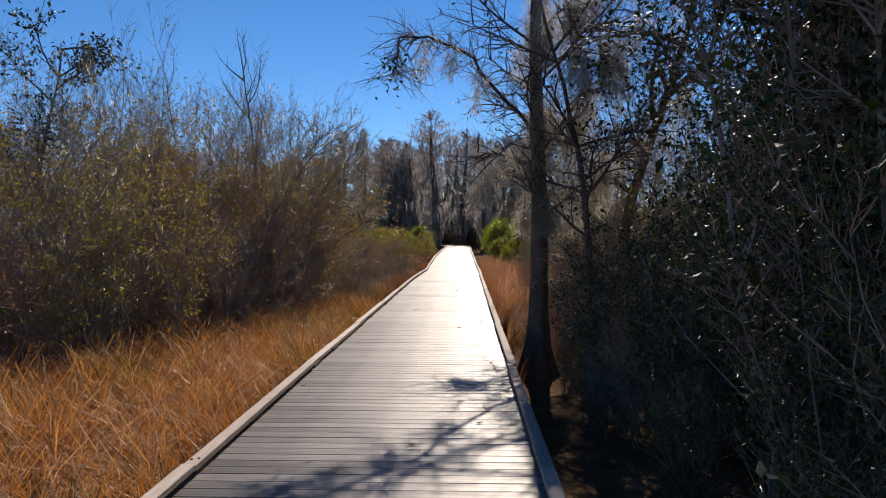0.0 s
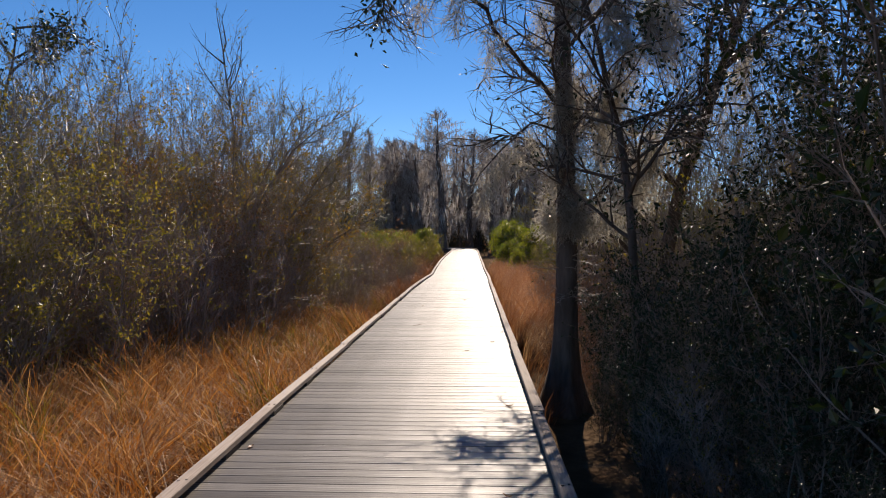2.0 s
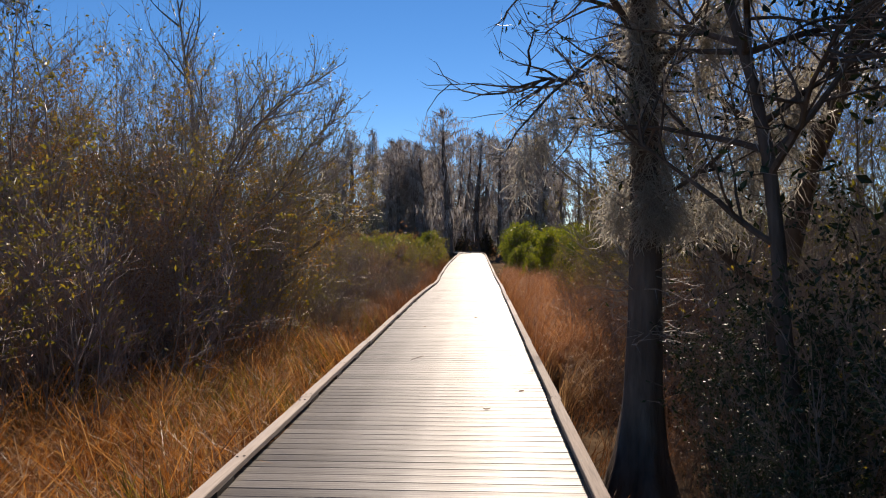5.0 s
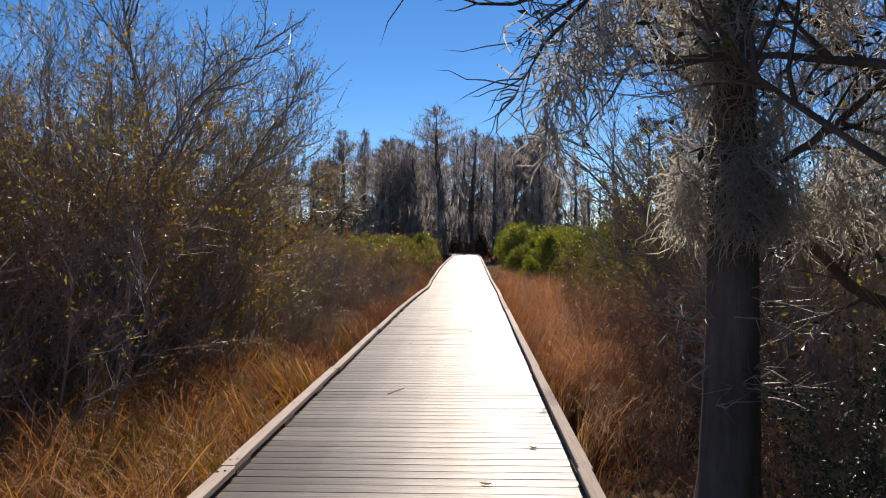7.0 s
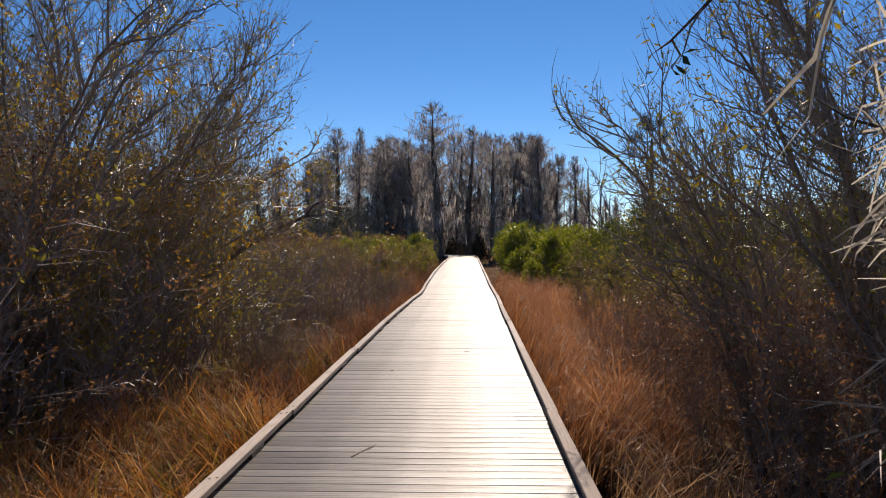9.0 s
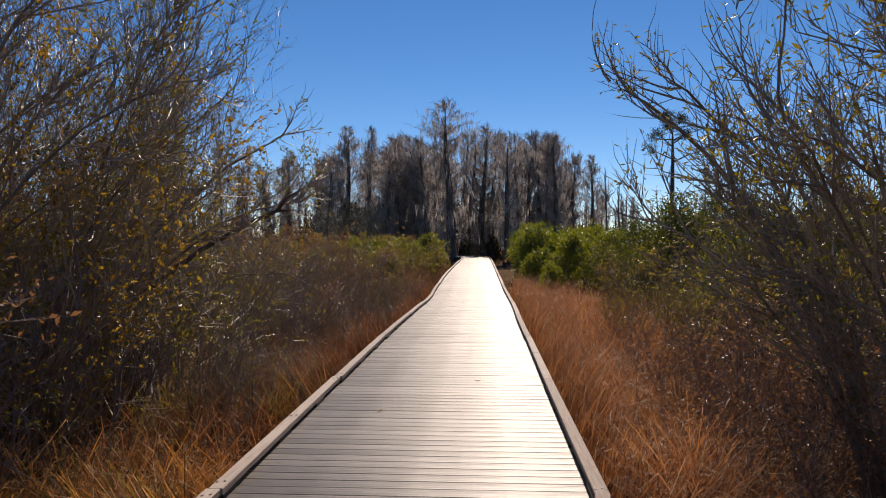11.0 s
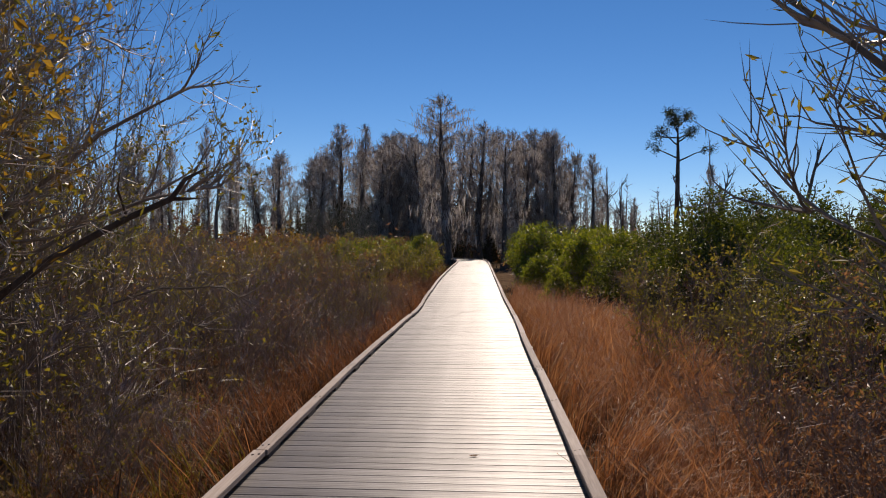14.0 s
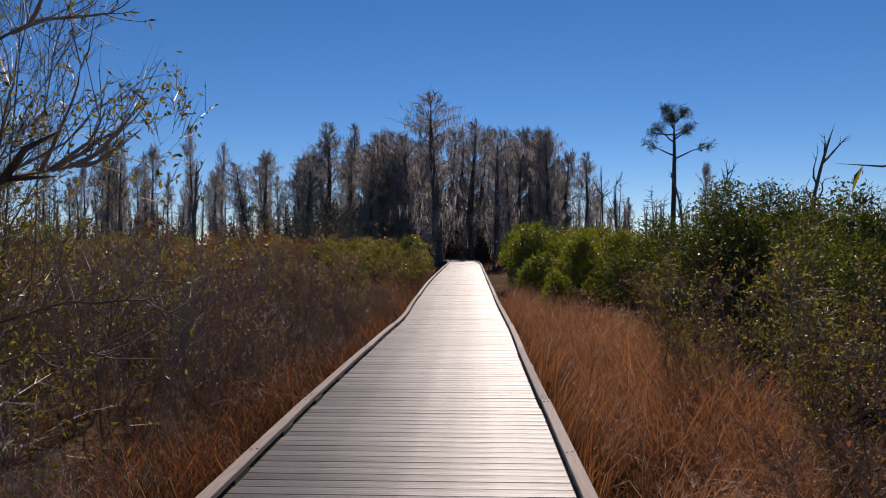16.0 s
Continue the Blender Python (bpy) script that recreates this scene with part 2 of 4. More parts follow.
# ---- mesh tools ----
class Build:
    """Collects vertices and faces for one mesh."""

    def __init__(self):
        self.v, self.f, self.n = [], [], 0

    def add(self, verts, faces):
        self.v.append(np.asarray(verts, dtype=float).reshape(-1, 3))
        k = self.n
        self.f += [tuple(i + k for i in q) for q in faces]
        self.n += len(self.v[-1])

    def tube(self, pts, radii, sides=3, tip=True):
        pts = np.asarray(pts, dtype=float)
        m = len(pts)
        tan = np.gradient(pts, axis=0)
        tan /= np.maximum(np.linalg.norm(tan, axis=1, keepdims=True), 1e-9)
        ref = np.array((0.0, 0.0, 1.0)) if abs(tan[0, 2]) < 0.9 else np.array((1.0, 0.0, 0.0))
        a = np.cross(tan, ref)
        a /= np.maximum(np.linalg.norm(a, axis=1, keepdims=True), 1e-9)
        b = np.cross(tan, a)
        ang = np.linspace(0, 2 * math.pi, sides, endpoint=False)
        rings = m - 1 if tip else m
        ring = pts[:rings, None, :] + np.asarray(radii)[:rings, None, None] * (np.cos(ang)[None, :, None] * a[:rings, None, :] + np.sin(ang)[None, :, None] * b[:rings, None, :])
        verts = ring.reshape(-1, 3)
        faces = []
        for i in range(rings - 1):
            for j in range(sides):
                k = (j + 1) % sides
                faces.append((i * sides + j, i * sides + k, (i + 1) * sides + k, (i + 1) * sides + j))
        if tip:
            verts = np.vstack([verts, pts[-1]])
            e, base = len(verts) - 1, (rings - 1) * sides
            faces += [(base + j, base + (j + 1) % sides, e) for j in range(sides)]
        self.add(verts, faces)

    def leaves(self, pos, rng, length, width, droop=0.2, fold=0.25):
        """A folded four-cornered leaf at every place."""
        pos = np.asarray(pos, dtype=float)
        m = len(pos)
        if not m:
            return
        d = rng.normal(size=(m, 3))
        d[:, 2] -= droop
        d /= np.linalg.norm(d, axis=1, keepdims=True)
        s = np.cross(d, rng.normal(size=(m, 3)))
        s /= np.linalg.norm(s, axis=1, keepdims=True)
        nn = np.cross(d, s)
        ln = (length * rng.uniform(0.6, 1.3, m))[:, None]
        w = (width * rng.uniform(0.7, 1.3, m))[:, None]
        mid = pos + d * ln * 0.5
        v = np.stack([pos, mid + s * w * 0.5 + nn * w * fold, pos + d * ln, mid - s * w * 0.5 + nn * w * fold], 1)
        self.add(v.reshape(-1, 3), [q for i in range(m) for q in ((4 * i, 4 * i + 1, 4 * i + 2), (4 * i, 4 * i + 2, 4 * i + 3))])

    def ribbon(self, pts, widths, rng):
        """A narrow limp strip along a line."""
        pts = np.asarray(pts, dtype=float)
        s = unit(np.cross(pts[-1] - pts[0], rng.normal(size=3)))
        w = np.asarray(widths)[:, None] * 0.5
        v = np.vstack([pts - s * w, pts + s * w])
        m = len(pts)
        self.add(v, [(i, i + 1, m + i + 1, m + i) for i in range(m - 1)])

    def mesh(self, name, mat, smooth=False):
        me = bpy.data.meshes.new(name)
        me.from_pydata(np.concatenate(self.v).tolist() if self.v else [], [], self.f)
        me.materials.append(mat)
        if smooth:
            me.polygons.foreach_set("use_smooth", [True] * len(me.polygons))
        return me


def part(name, b, mat, parent, label="", smooth=False):
    ob = new(name, b.mesh(name, mat, smooth) if isinstance(b, Build) else b)
    ob.parent = parent
    if label:
        ob["label"] = label
    return ob


def thing(name, label, category, group="", kind="", at=None):
    ob = new(name)
    ob.empty_display_size = 0.1
    if at is not None:
        ob.matrix_basis = at
    return tagged(ob, label, category, group, kind)


def unit(v):
    v = np.asarray(v, dtype=float)
    return v / max(np.linalg.norm(v), 1e-9)


def limb_line(rng, p, d, length, seg, wob, lift=0.0):
    """A crooked line from p along d; lift bends it up (or down when negative)."""
    pts, d, p = [np.array(p, dtype=float)], unit(d), np.array(p, dtype=float)
    for _ in range(seg):
        d = unit(d + rng.normal(size=3) * wob + np.array((0, 0, lift)))
        p = p + d * length / seg
        pts.append(p)
    return np.array(pts)


def along(pts, t):
    x = t * (len(pts) - 1)
    i = min(int(x), len(pts) - 2)
    return pts[i] + (pts[i + 1] - pts[i]) * (x - i), unit(pts[i + 1] - pts[i])


def side_way(rng, d, angle):
    s = unit(np.cross(d, rng.normal(size=3)))
    return d * math.cos(angle) + s * math.sin(angle)


# ---- ground ----
GROUND_Z = -0.55


def make_ground():
    xs = np.concatenate([[-2500, -600, -150], np.arange(-40, 40.1, 2.0), [150, 600, 2500]])
    ys = np.concatenate([[-2500, -600, -100], np.arange(-20, 120.1, 2.0), [300, 900, 2500]])
    verts = []
    for y in ys:
        for x in xs:
            near = abs(x) < 50 and -30 < y < 130
            verts.append((x, y, GROUND_Z + (0.10 * noise.noise(Vector((x * 0.35, y * 0.35, 0.0))) - 0.03 if near else 0.0)))
    w = len(xs)
    b = Build()
    b.add(verts, [(j * w + i, j * w + i + 1, (j + 1) * w + i + 1, (j + 1) * w + i) for j in range(len(ys) - 1) for i in range(w - 1)])
    return tagged(new("ground", b.mesh("ground", SOIL, True)), "brown marsh soil and leaf litter under grass and shrubs", "ground", kind="structure")


ground = make_ground()


# ---- boardwalk ----
PITCH, HALF, CURB_W = 0.140, 1.083, 0.09
ROUTE = [(-7, 0, 0), (24, 0, 0), (28, 0.02, -0.03), (32, 0.03, -0.09), (36, -0.03, -0.04), (40, -0.06, 0.04), (46, -0.10, 0.10), (58, -0.14, 0.14), (70, -0.22, 0.15), (75, -0.5, 0.15), (79, -1.6, 0.15), (82, -4.0, 0.15), (83.5, -8.0, 0.15)]


def route(s):
    """Place and heading (x, y, z, yaw) at s metres along the walk, s = y on the straight part."""
    return ROUTE_AT(s)


def smooth_route():
    pts = np.array([(x, y, z) for y, x, z in ROUTE], dtype=float)
    dense = []
    for i in range(len(pts) - 1):
        p0, p1, p2, p3 = pts[max(i - 1, 0)], pts[i], pts[i + 1], pts[min(i + 2, len(pts) - 1)]
        l0, l1, l2 = (max(np.linalg.norm(q - p), 1e-6) for p, q in ((p0, p1), (p1, p2), (p2, p3)))
        m1 = (p2 - p1) if i == 0 else ((p1 - p0) / l0 + (p2 - p1) / l1) * 0.5 * l1
        m2 = (p2 - p1) if i == len(pts) - 2 else ((p2 - p1) / l1 + (p3 - p2) / l2) * 0.5 * l1
        for k in range(24):
            t = k / 24
            dense.append((2 * t**3 - 3 * t**2 + 1) * p1 + (t**3 - 2 * t**2 + t) * m1 + (-2 * t**3 + 3 * t**2) * p2 + (t**3 - t**2) * m2)
    dense.append(pts[-1])
    dense = np.array(dense)
    s = np.concatenate([[0], np.cumsum(np.linalg.norm(np.diff(dense, axis=0), axis=1))]) + pts[0, 1]

    def at(q):
        p = np.array([np.interp(q, s, dense[:, k]) for k in range(3)])
        a, c = (np.array([np.interp(q + e, s, dense[:, k]) for k in range(3)]) for e in (-0.3, 0.3))
        d = unit(c - a)
        return p, d
    return at, s[-1]


ROUTE_AT, ROUTE_END = smooth_route()


def route_matrix(s, off=0.0, z=0.0):
    p, d = ROUTE_AT(s)
    fwd = Vector(d)
    right = fwd.cross(Vector((0, 0, 1))).normalized()
    up = right.cross(fwd)
    m = Matrix((right, fwd, up)).transposed().to_4x4()
    m.translation = Vector(p) + right * off + up * z
    return m


def bevel_box(sx, sy, sz, c):
    """Box about the origin, top at z = 0, with small bevels along the top edges."""
    x, y = sx / 2, sy / 2
    v = [(-x, -y, -sz), (x, -y, -sz), (x, y, -sz), (-x, y, -sz), (-x, -y, -c), (x, -y, -c), (x, y, -c), (-x, y, -c),
         (-x + c, -y + c, 0), (x - c, -y + c, 0), (x - c, y - c, 0), (-x + c, y - c, 0)]
    f = [(3, 2, 1, 0), (0, 1, 5, 4), (1, 2, 6, 5), (2, 3, 7, 6), (3, 0, 4, 7), (4, 5, 9, 8), (5, 6, 10, 9), (6, 7, 11, 10), (7, 4, 8, 11), (8, 9, 10, 11)]
    return v, f


def box_mesh(name, mat, sx, sy, sz, c):
    b = Build()
    b.add(*bevel_box(sx, sy, sz, c))
    return b.mesh(name, mat)


def make_boardwalk():
    rng = np.random.default_rng(4)
    walk_way = thing("boardwalk", "weathered grey-brown plank boardwalk with low timber curbs", "boardwalk", kind="structure")
    # curb timbers on short blocks, with an open gap under them
    length = 3.66
    for side in (-1, 1):
        s, i = -6.4, 0
        while s < ROUTE_END - 1:
            e = min(s + length - 0.006, ROUTE_END - 0.1)
            n = 8
            b = Build()
            x, c, h = CURB_W / 2, 0.005, 0.040
            prof = [(-x, -h), (x, -h), (x, -c), (x - c, 0), (-x + c, 0), (-x, -c)]
            wob = rng.normal(0, 0.006, 2)
            lift = rng.normal(0, 0.003, 2)
            verts = []
            for k in range(n + 1):
                t = k / n
                m = route_matrix(s + (e - s) * t, side * (HALF + CURB_W / 2) + wob[0] * (1 - t) + wob[1] * t, 0.080 + lift[0] * (1 - t) + lift[1] * t)
                verts += [m @ Vector((px, 0, pz)) for px, pz in prof]
            faces = [(k * 6 + j, k * 6 + (j + 1) % 6, (k + 1) * 6 + (j + 1) % 6, (k + 1) * 6 + j) for k in range(n) for j in range(6)]
            faces += [tuple(range(5, -1, -1)), tuple(n * 6 + j for j in range(6))]
            b.add([tuple(v) for v in verts], faces)
            beam = part("curb_beam", b, CURB, walk_way)
            for q in (0.12, length / 2, length - 0.12):
                if s + q < e and s + q < 32:
                    for dx in (-0.02, 0.02):
                        bolt = Build()
                        m = route_matrix(s + q + dx * 0.5, side * (HALF + CURB_W / 2) + dx, 0.082)
                        a = [m @ Vector((0.009 * math.cos(w), 0.009 * math.sin(w), hh)) for hh in (-0.008, 0.0015) for w in np.arange(6) * math.pi / 3]
                        bolt.add([tuple(v) for v in a], [(j, (j + 1) % 6, 6 + (j + 1) % 6, 6 + j) for j in range(6)] + [tuple(range(6, 12))])
                        part("screw_head", bolt, STEEL, beam)
            s += length
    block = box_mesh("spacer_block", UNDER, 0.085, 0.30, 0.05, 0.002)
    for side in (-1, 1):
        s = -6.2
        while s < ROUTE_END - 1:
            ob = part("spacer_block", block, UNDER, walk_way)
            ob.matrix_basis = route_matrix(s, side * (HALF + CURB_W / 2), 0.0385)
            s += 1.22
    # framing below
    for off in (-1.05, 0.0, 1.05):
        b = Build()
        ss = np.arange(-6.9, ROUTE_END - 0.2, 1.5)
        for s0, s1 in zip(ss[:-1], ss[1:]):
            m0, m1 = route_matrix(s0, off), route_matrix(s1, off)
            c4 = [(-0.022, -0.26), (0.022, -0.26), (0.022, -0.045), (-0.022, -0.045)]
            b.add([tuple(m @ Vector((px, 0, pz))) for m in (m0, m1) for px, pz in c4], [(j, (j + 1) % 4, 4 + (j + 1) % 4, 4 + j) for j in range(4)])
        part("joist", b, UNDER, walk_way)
    post = Build()
    post.tube([(0, 0, -0.75), (0, 0, -0.06)], [0.075, 0.07], 10, False)
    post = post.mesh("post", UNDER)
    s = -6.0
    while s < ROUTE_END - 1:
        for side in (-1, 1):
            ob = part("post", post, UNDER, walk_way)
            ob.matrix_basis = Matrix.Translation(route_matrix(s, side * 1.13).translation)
        s += 2.44
    return walk_way


boardwalk = make_boardwalk()


# ---- plants ----
def make_shrub(name, label, category, seed, height, stems, spread, branches, twigs, leaf_share, leaf_mat, twig_mat, stem_r=0.014, leaf=(0.045, 0.016), lift=0.06, twig_len=0.4, leaf_n=3, wob=0.12, group="", lean=(0.0, 0.0), twig_r=0.0034, at=None, low=0.12, bent=False):
    """Crooked stems from one root, with branches, fine twigs and leaves along them."""
    rng = np.random.default_rng(seed)
    root = thing(name, label, category, group, at=at)
    tw, lf = Build(), Build()
    places = []
    for _ in range(stems):
        a = rng.uniform(0, 2 * math.pi)
        rad = spread * math.sqrt(rng.uniform(0, 1)) * 0.35
        tilt = rng.uniform(0.05, 0.55) * spread / max(height, 0.1) * 1.6
        h = height * rng.uniform(0.65, 1.05)
        st = Build()
        line = limb_line(rng, (rad * math.cos(a), rad * math.sin(a), -0.05), (math.cos(a) * tilt + lean[0], math.sin(a) * tilt + lean[1], 1), h, 6, wob, lift)
        if at is not None and np.abs(line[:, 0] + at.translation.x).min() < 1.6:
            line[:, 0] *= -1
            if np.abs(line[:, 0] + at.translation.x).min() < 1.6:
                continue
        r = stem_r * rng.uniform(0.6, 1.2)
        st.tube(line, np.linspace(r, r * 0.2, 7), 4)
        part("stem", st, BARK_GREY, root)
        for _ in range(branches):
            t = low + (0.98 - low) * rng.uniform(0, 1) ** 0.85
            p, d = along(line, t)
            bl = height * rng.uniform(0.14, 0.34) * (1.15 - t * 0.6)
            bline = limb_line(rng, p, side_way(rng, d, rng.uniform(0.4, 0.95)), bl, 3, wob * 1.3, lift * 1.5)
            if at is not None and abs(bline[-1, 0] + at.translation.x) < 1.3:
                continue
            tw.tube(bline, np.linspace(r * 0.42 * (1.2 - t * 0.6), 0.0015, 4), 3)
            for _ in range(twigs):
                p2, d2 = along(bline, rng.uniform(0.1, 1.0))
                e = p2 + unit(side_way(rng, d2, rng.uniform(0.25, 0.9)) + np.array((0, 0, lift * 3))) * twig_len * rng.uniform(0.4, 1.15)
                if bent:
                    k = p2 + (e - p2) * 0.5 + rng.normal(0, 0.035, 3)
                    e = e + np.array((0, 0, 0.08 * rng.uniform(0, 1)))
                    tw.tube([p2, k, e], [twig_r, twig_r * 0.7, 0.001], 3)
                else:
                    tw.tube([p2, e], [twig_r, 0.001], 3)
                if rng.uniform() < leaf_share:
                    places += [p2 + (e - p2) * rng.uniform(0.15, 1.0) for _ in range(leaf_n)]
    part("crown", tw, twig_mat, root)
    if places:
        lf.leaves(places, rng, *leaf)
        part("foliage", lf, leaf_mat, root)
    return root


def make_dome(name, label, seed, height, width, mat, leaf, n, group):
    """A dense evergreen bush: several stems under overlapping lobes of leaves, sparse towards the ground."""
    rng = np.random.default_rng(seed)
    root = thing(name, label, "shrub", group)
    tw, lf, places = Build(), Build(), []
    lobes = []
    for k in range(13):
        a, q = rng.uniform(0, 2 * math.pi), math.sqrt(rng.uniform(0, 1))
        r = width * rng.uniform(0.15, 0.27)
        top = height * (1.0 - 0.35 * q * q) * rng.uniform(0.78, 1.04)
        lobes.append((np.array((q * width * 0.38 * math.cos(a), q * width * 0.38 * math.sin(a), top - r)), r))
        if k % 2 == 0:
            st = Build()
            foot = np.array((0.12 * width * math.cos(a), 0.12 * width * math.sin(a), -0.05))
            line = limb_line(rng, foot, lobes[-1][0] - foot, np.linalg.norm(lobes[-1][0] - foot), 5, 0.1, 0.02)
            st.tube(line, np.linspace(0.02, 0.006, 6), 4)
            part("stem", st, BARK_GREY, root)
        c = lobes[-1][0]
        for _ in range(30):
            d = unit(rng.normal(size=3) + np.array((0, 0, 0.3)))
            tw.tube(limb_line(rng, c + d * r * 0.2, d, r * rng.uniform(0.7, 1.1), 3, 0.2, 0.05), [0.008, 0.006, 0.004, 0.001], 3)
    for _ in range(n // 5):
        c, r = lobes[rng.integers(len(lobes))]
        d = unit(rng.normal(size=3) + np.array((0, 0, 0.35)))
        p = c + d * r * rng.uniform(0.62, 1.12)
        if p[2] < 0.25 * height and rng.uniform() < 0.6:
            p[2] += 0.3 * height
        places += [p + rng.normal(0, 0.07, 3) for _ in range(5)]
    tagged(part("crown", tw, TWIG_BROWN, root), kind="stuff")
    lf.leaves(places, rng, *leaf, droop=-0.3)
    tagged(part("foliage", lf, mat, root), kind="stuff")
    return root


SHAPES = {}


def reach_of(master):
    """A thinned set of a shrub's own points, to see how far it reaches."""
    if master.name not in SHAPES:
        got = []
        for o in master.children:
            co = np.empty(len(o.data.vertices) * 3)
            o.data.vertices.foreach_get("co", co)
            got.append(co.reshape(-1, 3)[::3])
        SHAPES[master.name] = np.concatenate(got)
    return SHAPES[master.name]


def scatter(masters, rng, n, xr, yr, scale, avoid=None, gap=0.0):
    """Copies of the master shrubs over a stretch of ground; none may reach over the boards."""
    done = []
    tries = 0
    while len(done) < n and tries < n * 25:
        tries += 1
        x, y = rng.uniform(*xr), rng.uniform(*yr)
        if avoid and avoid(x, y):
            continue
        if any((x - a) ** 2 + (y - c) ** 2 < gap * gap for a, c in done):
            continue
        s = rng.uniform(*scale)
        m = Matrix.LocRotScale((x, y, GROUND_Z - 0.03), Euler((rng.normal(0, 0.04), rng.normal(0, 0.04), rng.uniform(0, 6.28))), (s, s, s * rng.uniform(0.92, 1.1)))
        master = masters[rng.integers(len(masters))]
        if abs(x) < 4.5:
            a = np.array(m)
            p = reach_of(master) @ a[:3, :3].T + a[:3, 3]
            if ((np.abs(p[:, 0] - 0.15) < 1.3) & (p[:, 2] < 3.4)).any():
                continue
        copy_thing(master, m)
        done.append((x, y))
    return done


def discard(masters):
    for ob in masters:
        for o in (*ob.children_recursive, ob):
            bpy.data.objects.remove(o)


def left_edge(y):
    return np.interp(y, [0, 6, 8, 11, 14, 19, 23, 30, 45, 75], [-6.0, -5.0, -4.4, -3.4, -3.0, -2.4, -1.95, -1.9, -2.0, -2.2])


def right_edge(y):
    return np.interp(y, [0, 8, 12, 16, 19, 21, 23, 26, 30, 34, 40, 75], [1.75, 1.8, 1.65, 1.65, 1.75, 2.3, 2.9, 3.3, 3.2, 2.5, 1.9, 2.2])


rng = np.random.default_rng(11)
G1, G2, G3, G4 = "willow thicket", "brown undergrowth", "green shrubs along the walk", "dark thicket"
tall = [make_shrub("willow_shrub", "tall bare grey willow shrub with sparse yellow leaves in marsh", "shrub", 20 + i, 5.2, 10, 1.8, 17, 9, 0.6, LEAF_YELLOW, TWIG_GREY, 0.016, leaf=(0.055, 0.024), twig_len=0.44, leaf_n=1, group=G1) for i in range(4)]
gold = [make_shrub("yellowing_shrub", "upright twiggy shrub with scattered golden-olive leaves", "shrub", 30 + i, 4.0, 9, 1.9, 16, 9, 0.85, (LEAF_YELLOW, LEAF_GOLD, LEAF_RUST)[i], TWIG_GREY, leaf=(0.058, 0.028), group=G1) for i in range(3)]
low = [make_shrub("brown_shrub", "low dense twiggy shrub with dull rust-brown leaves", "shrub", 40 + i, 2.2, 10, 1.7, 12, 8, 0.8, LEAF_RUST, TWIG_BROWN, 0.010, (0.052, 0.023), 0.05, 0.32, 2, group=G2) for i in range(4)]
bare = [make_shrub("bare_shrub", "low leafless shrub of fine purple-brown twigs", "shrub", 45 + i, 2.2, 11, 1.9, 12, 9, 0.2, LEAF_YELLOW, TWIG_PURPLE, 0.010, (0.05, 0.022), 0.07, 0.36, 2, group=G2) for i in range(3)]
olive = [make_shrub("olive_shrub", "waist-high shrub with small olive and yellow leaves", "shrub", 50 + i, 2.3, 10, 1.8, 12, 8, 0.8, LEAF_YELLOW, TWIG_BROWN, 0.010, (0.048, 0.02), 0.05, 0.3, 3, group=G2) for i in range(3)]
GREEN = "rounded evergreen shrub with dense yellow-green leaves"
myrtle = [make_dome("wax_myrtle", GREEN, 60 + i, 2.9, 3.0, LEAF_MYRTLE, (0.08, 0.035), 13000, G3) for i in range(3)]
dark = [make_shrub("evergreen_thicket_tree", "tall shaded evergreen with small dark glossy leaves", "tree", 70 + i, 6.4, 7, 1.5, 20, 10, 0.95, LEAF_DARK, TWIG_BROWN, 0.024, (0.078, 0.036), 0.03, 0.5, 4, group=G4, low=0.05) for i in range(3)]

edge = [make_shrub("evergreen_bush", "dense shaded evergreen bush with small dark glossy leaves", "shrub", 75 + i, 3.4, 9, 0.9, 16, 9, 0.95, LEAF_DARK, TWIG_BROWN, 0.014, (0.062, 0.027), 0.08, 0.3, 4, group=G4, low=0.03) for i in range(3)]
olive_far = [make_shrub("olive_shrub", "waist-high shrub with small olive and yellow leaves", "shrub", 150 + i, 2.3, 8, 1.9, 9, 6, 0.95, (LEAF_YELLOW, LEAF_GOLD, LEAF_RUST)[i], TWIG_BROWN, 0.012, (0.10, 0.045), 0.05, 0.32, 3, group=G2, twig_r=0.006) for i in range(3)]
myrtle_far = [make_dome("wax_myrtle", GREEN, 160 + i, 2.7, 3.2, LEAF_GREEN, (0.13, 0.06), 5000, G3) for i in range(3)]
myrtle_slim = [make_dome("wax_myrtle", GREEN, 170 + i, 2.8, 1.7, LEAF_GREEN, (0.12, 0.055), 2600, G3) for i in range(2)]
# left side: tall thicket with a lower front row
scatter(tall, rng, 37, (-12, -3), (9, 27), (0.85, 1.28), lambda x, y: x > left_edge(y) - 0.9 or x > -0.2 - 0.62 * (y - 15.8), gap=0.8)
scatter(gold, rng, 30, (-10, -2.5), (10, 26), (0.8, 1.2), lambda x, y: x > left_edge(y) - 0.6 or x > -0.2 - 0.62 * (y - 15.8), gap=0.8)
scatter(olive, rng, 7, (-7, -2), (9, 20), (0.85, 1.35), lambda x, y: x > left_edge(y) - 0.1, gap=0.7)
scatter(low, rng, 20, (-8, -2), (7, 20), (0.8, 1.2), lambda x, y: x > left_edge(y) - 0.2, gap=0.6)
scatter(bare, rng, 18, (-8, -2), (7.5, 20), (0.85, 1.2), lambda x, y: x > left_edge(y) - 0.2, gap=0.7)
scatter(bare, rng, 34, (-9, -1.6), (18.5, 36), (0.8, 1.08), lambda x, y: x > left_edge(y) - 0.15, gap=0.8)
scatter(low, rng, 14, (-8, -1.6), (18.5, 34), (0.65, 0.92), lambda x, y: x > left_edge(y) - 0.1, gap=0.8)
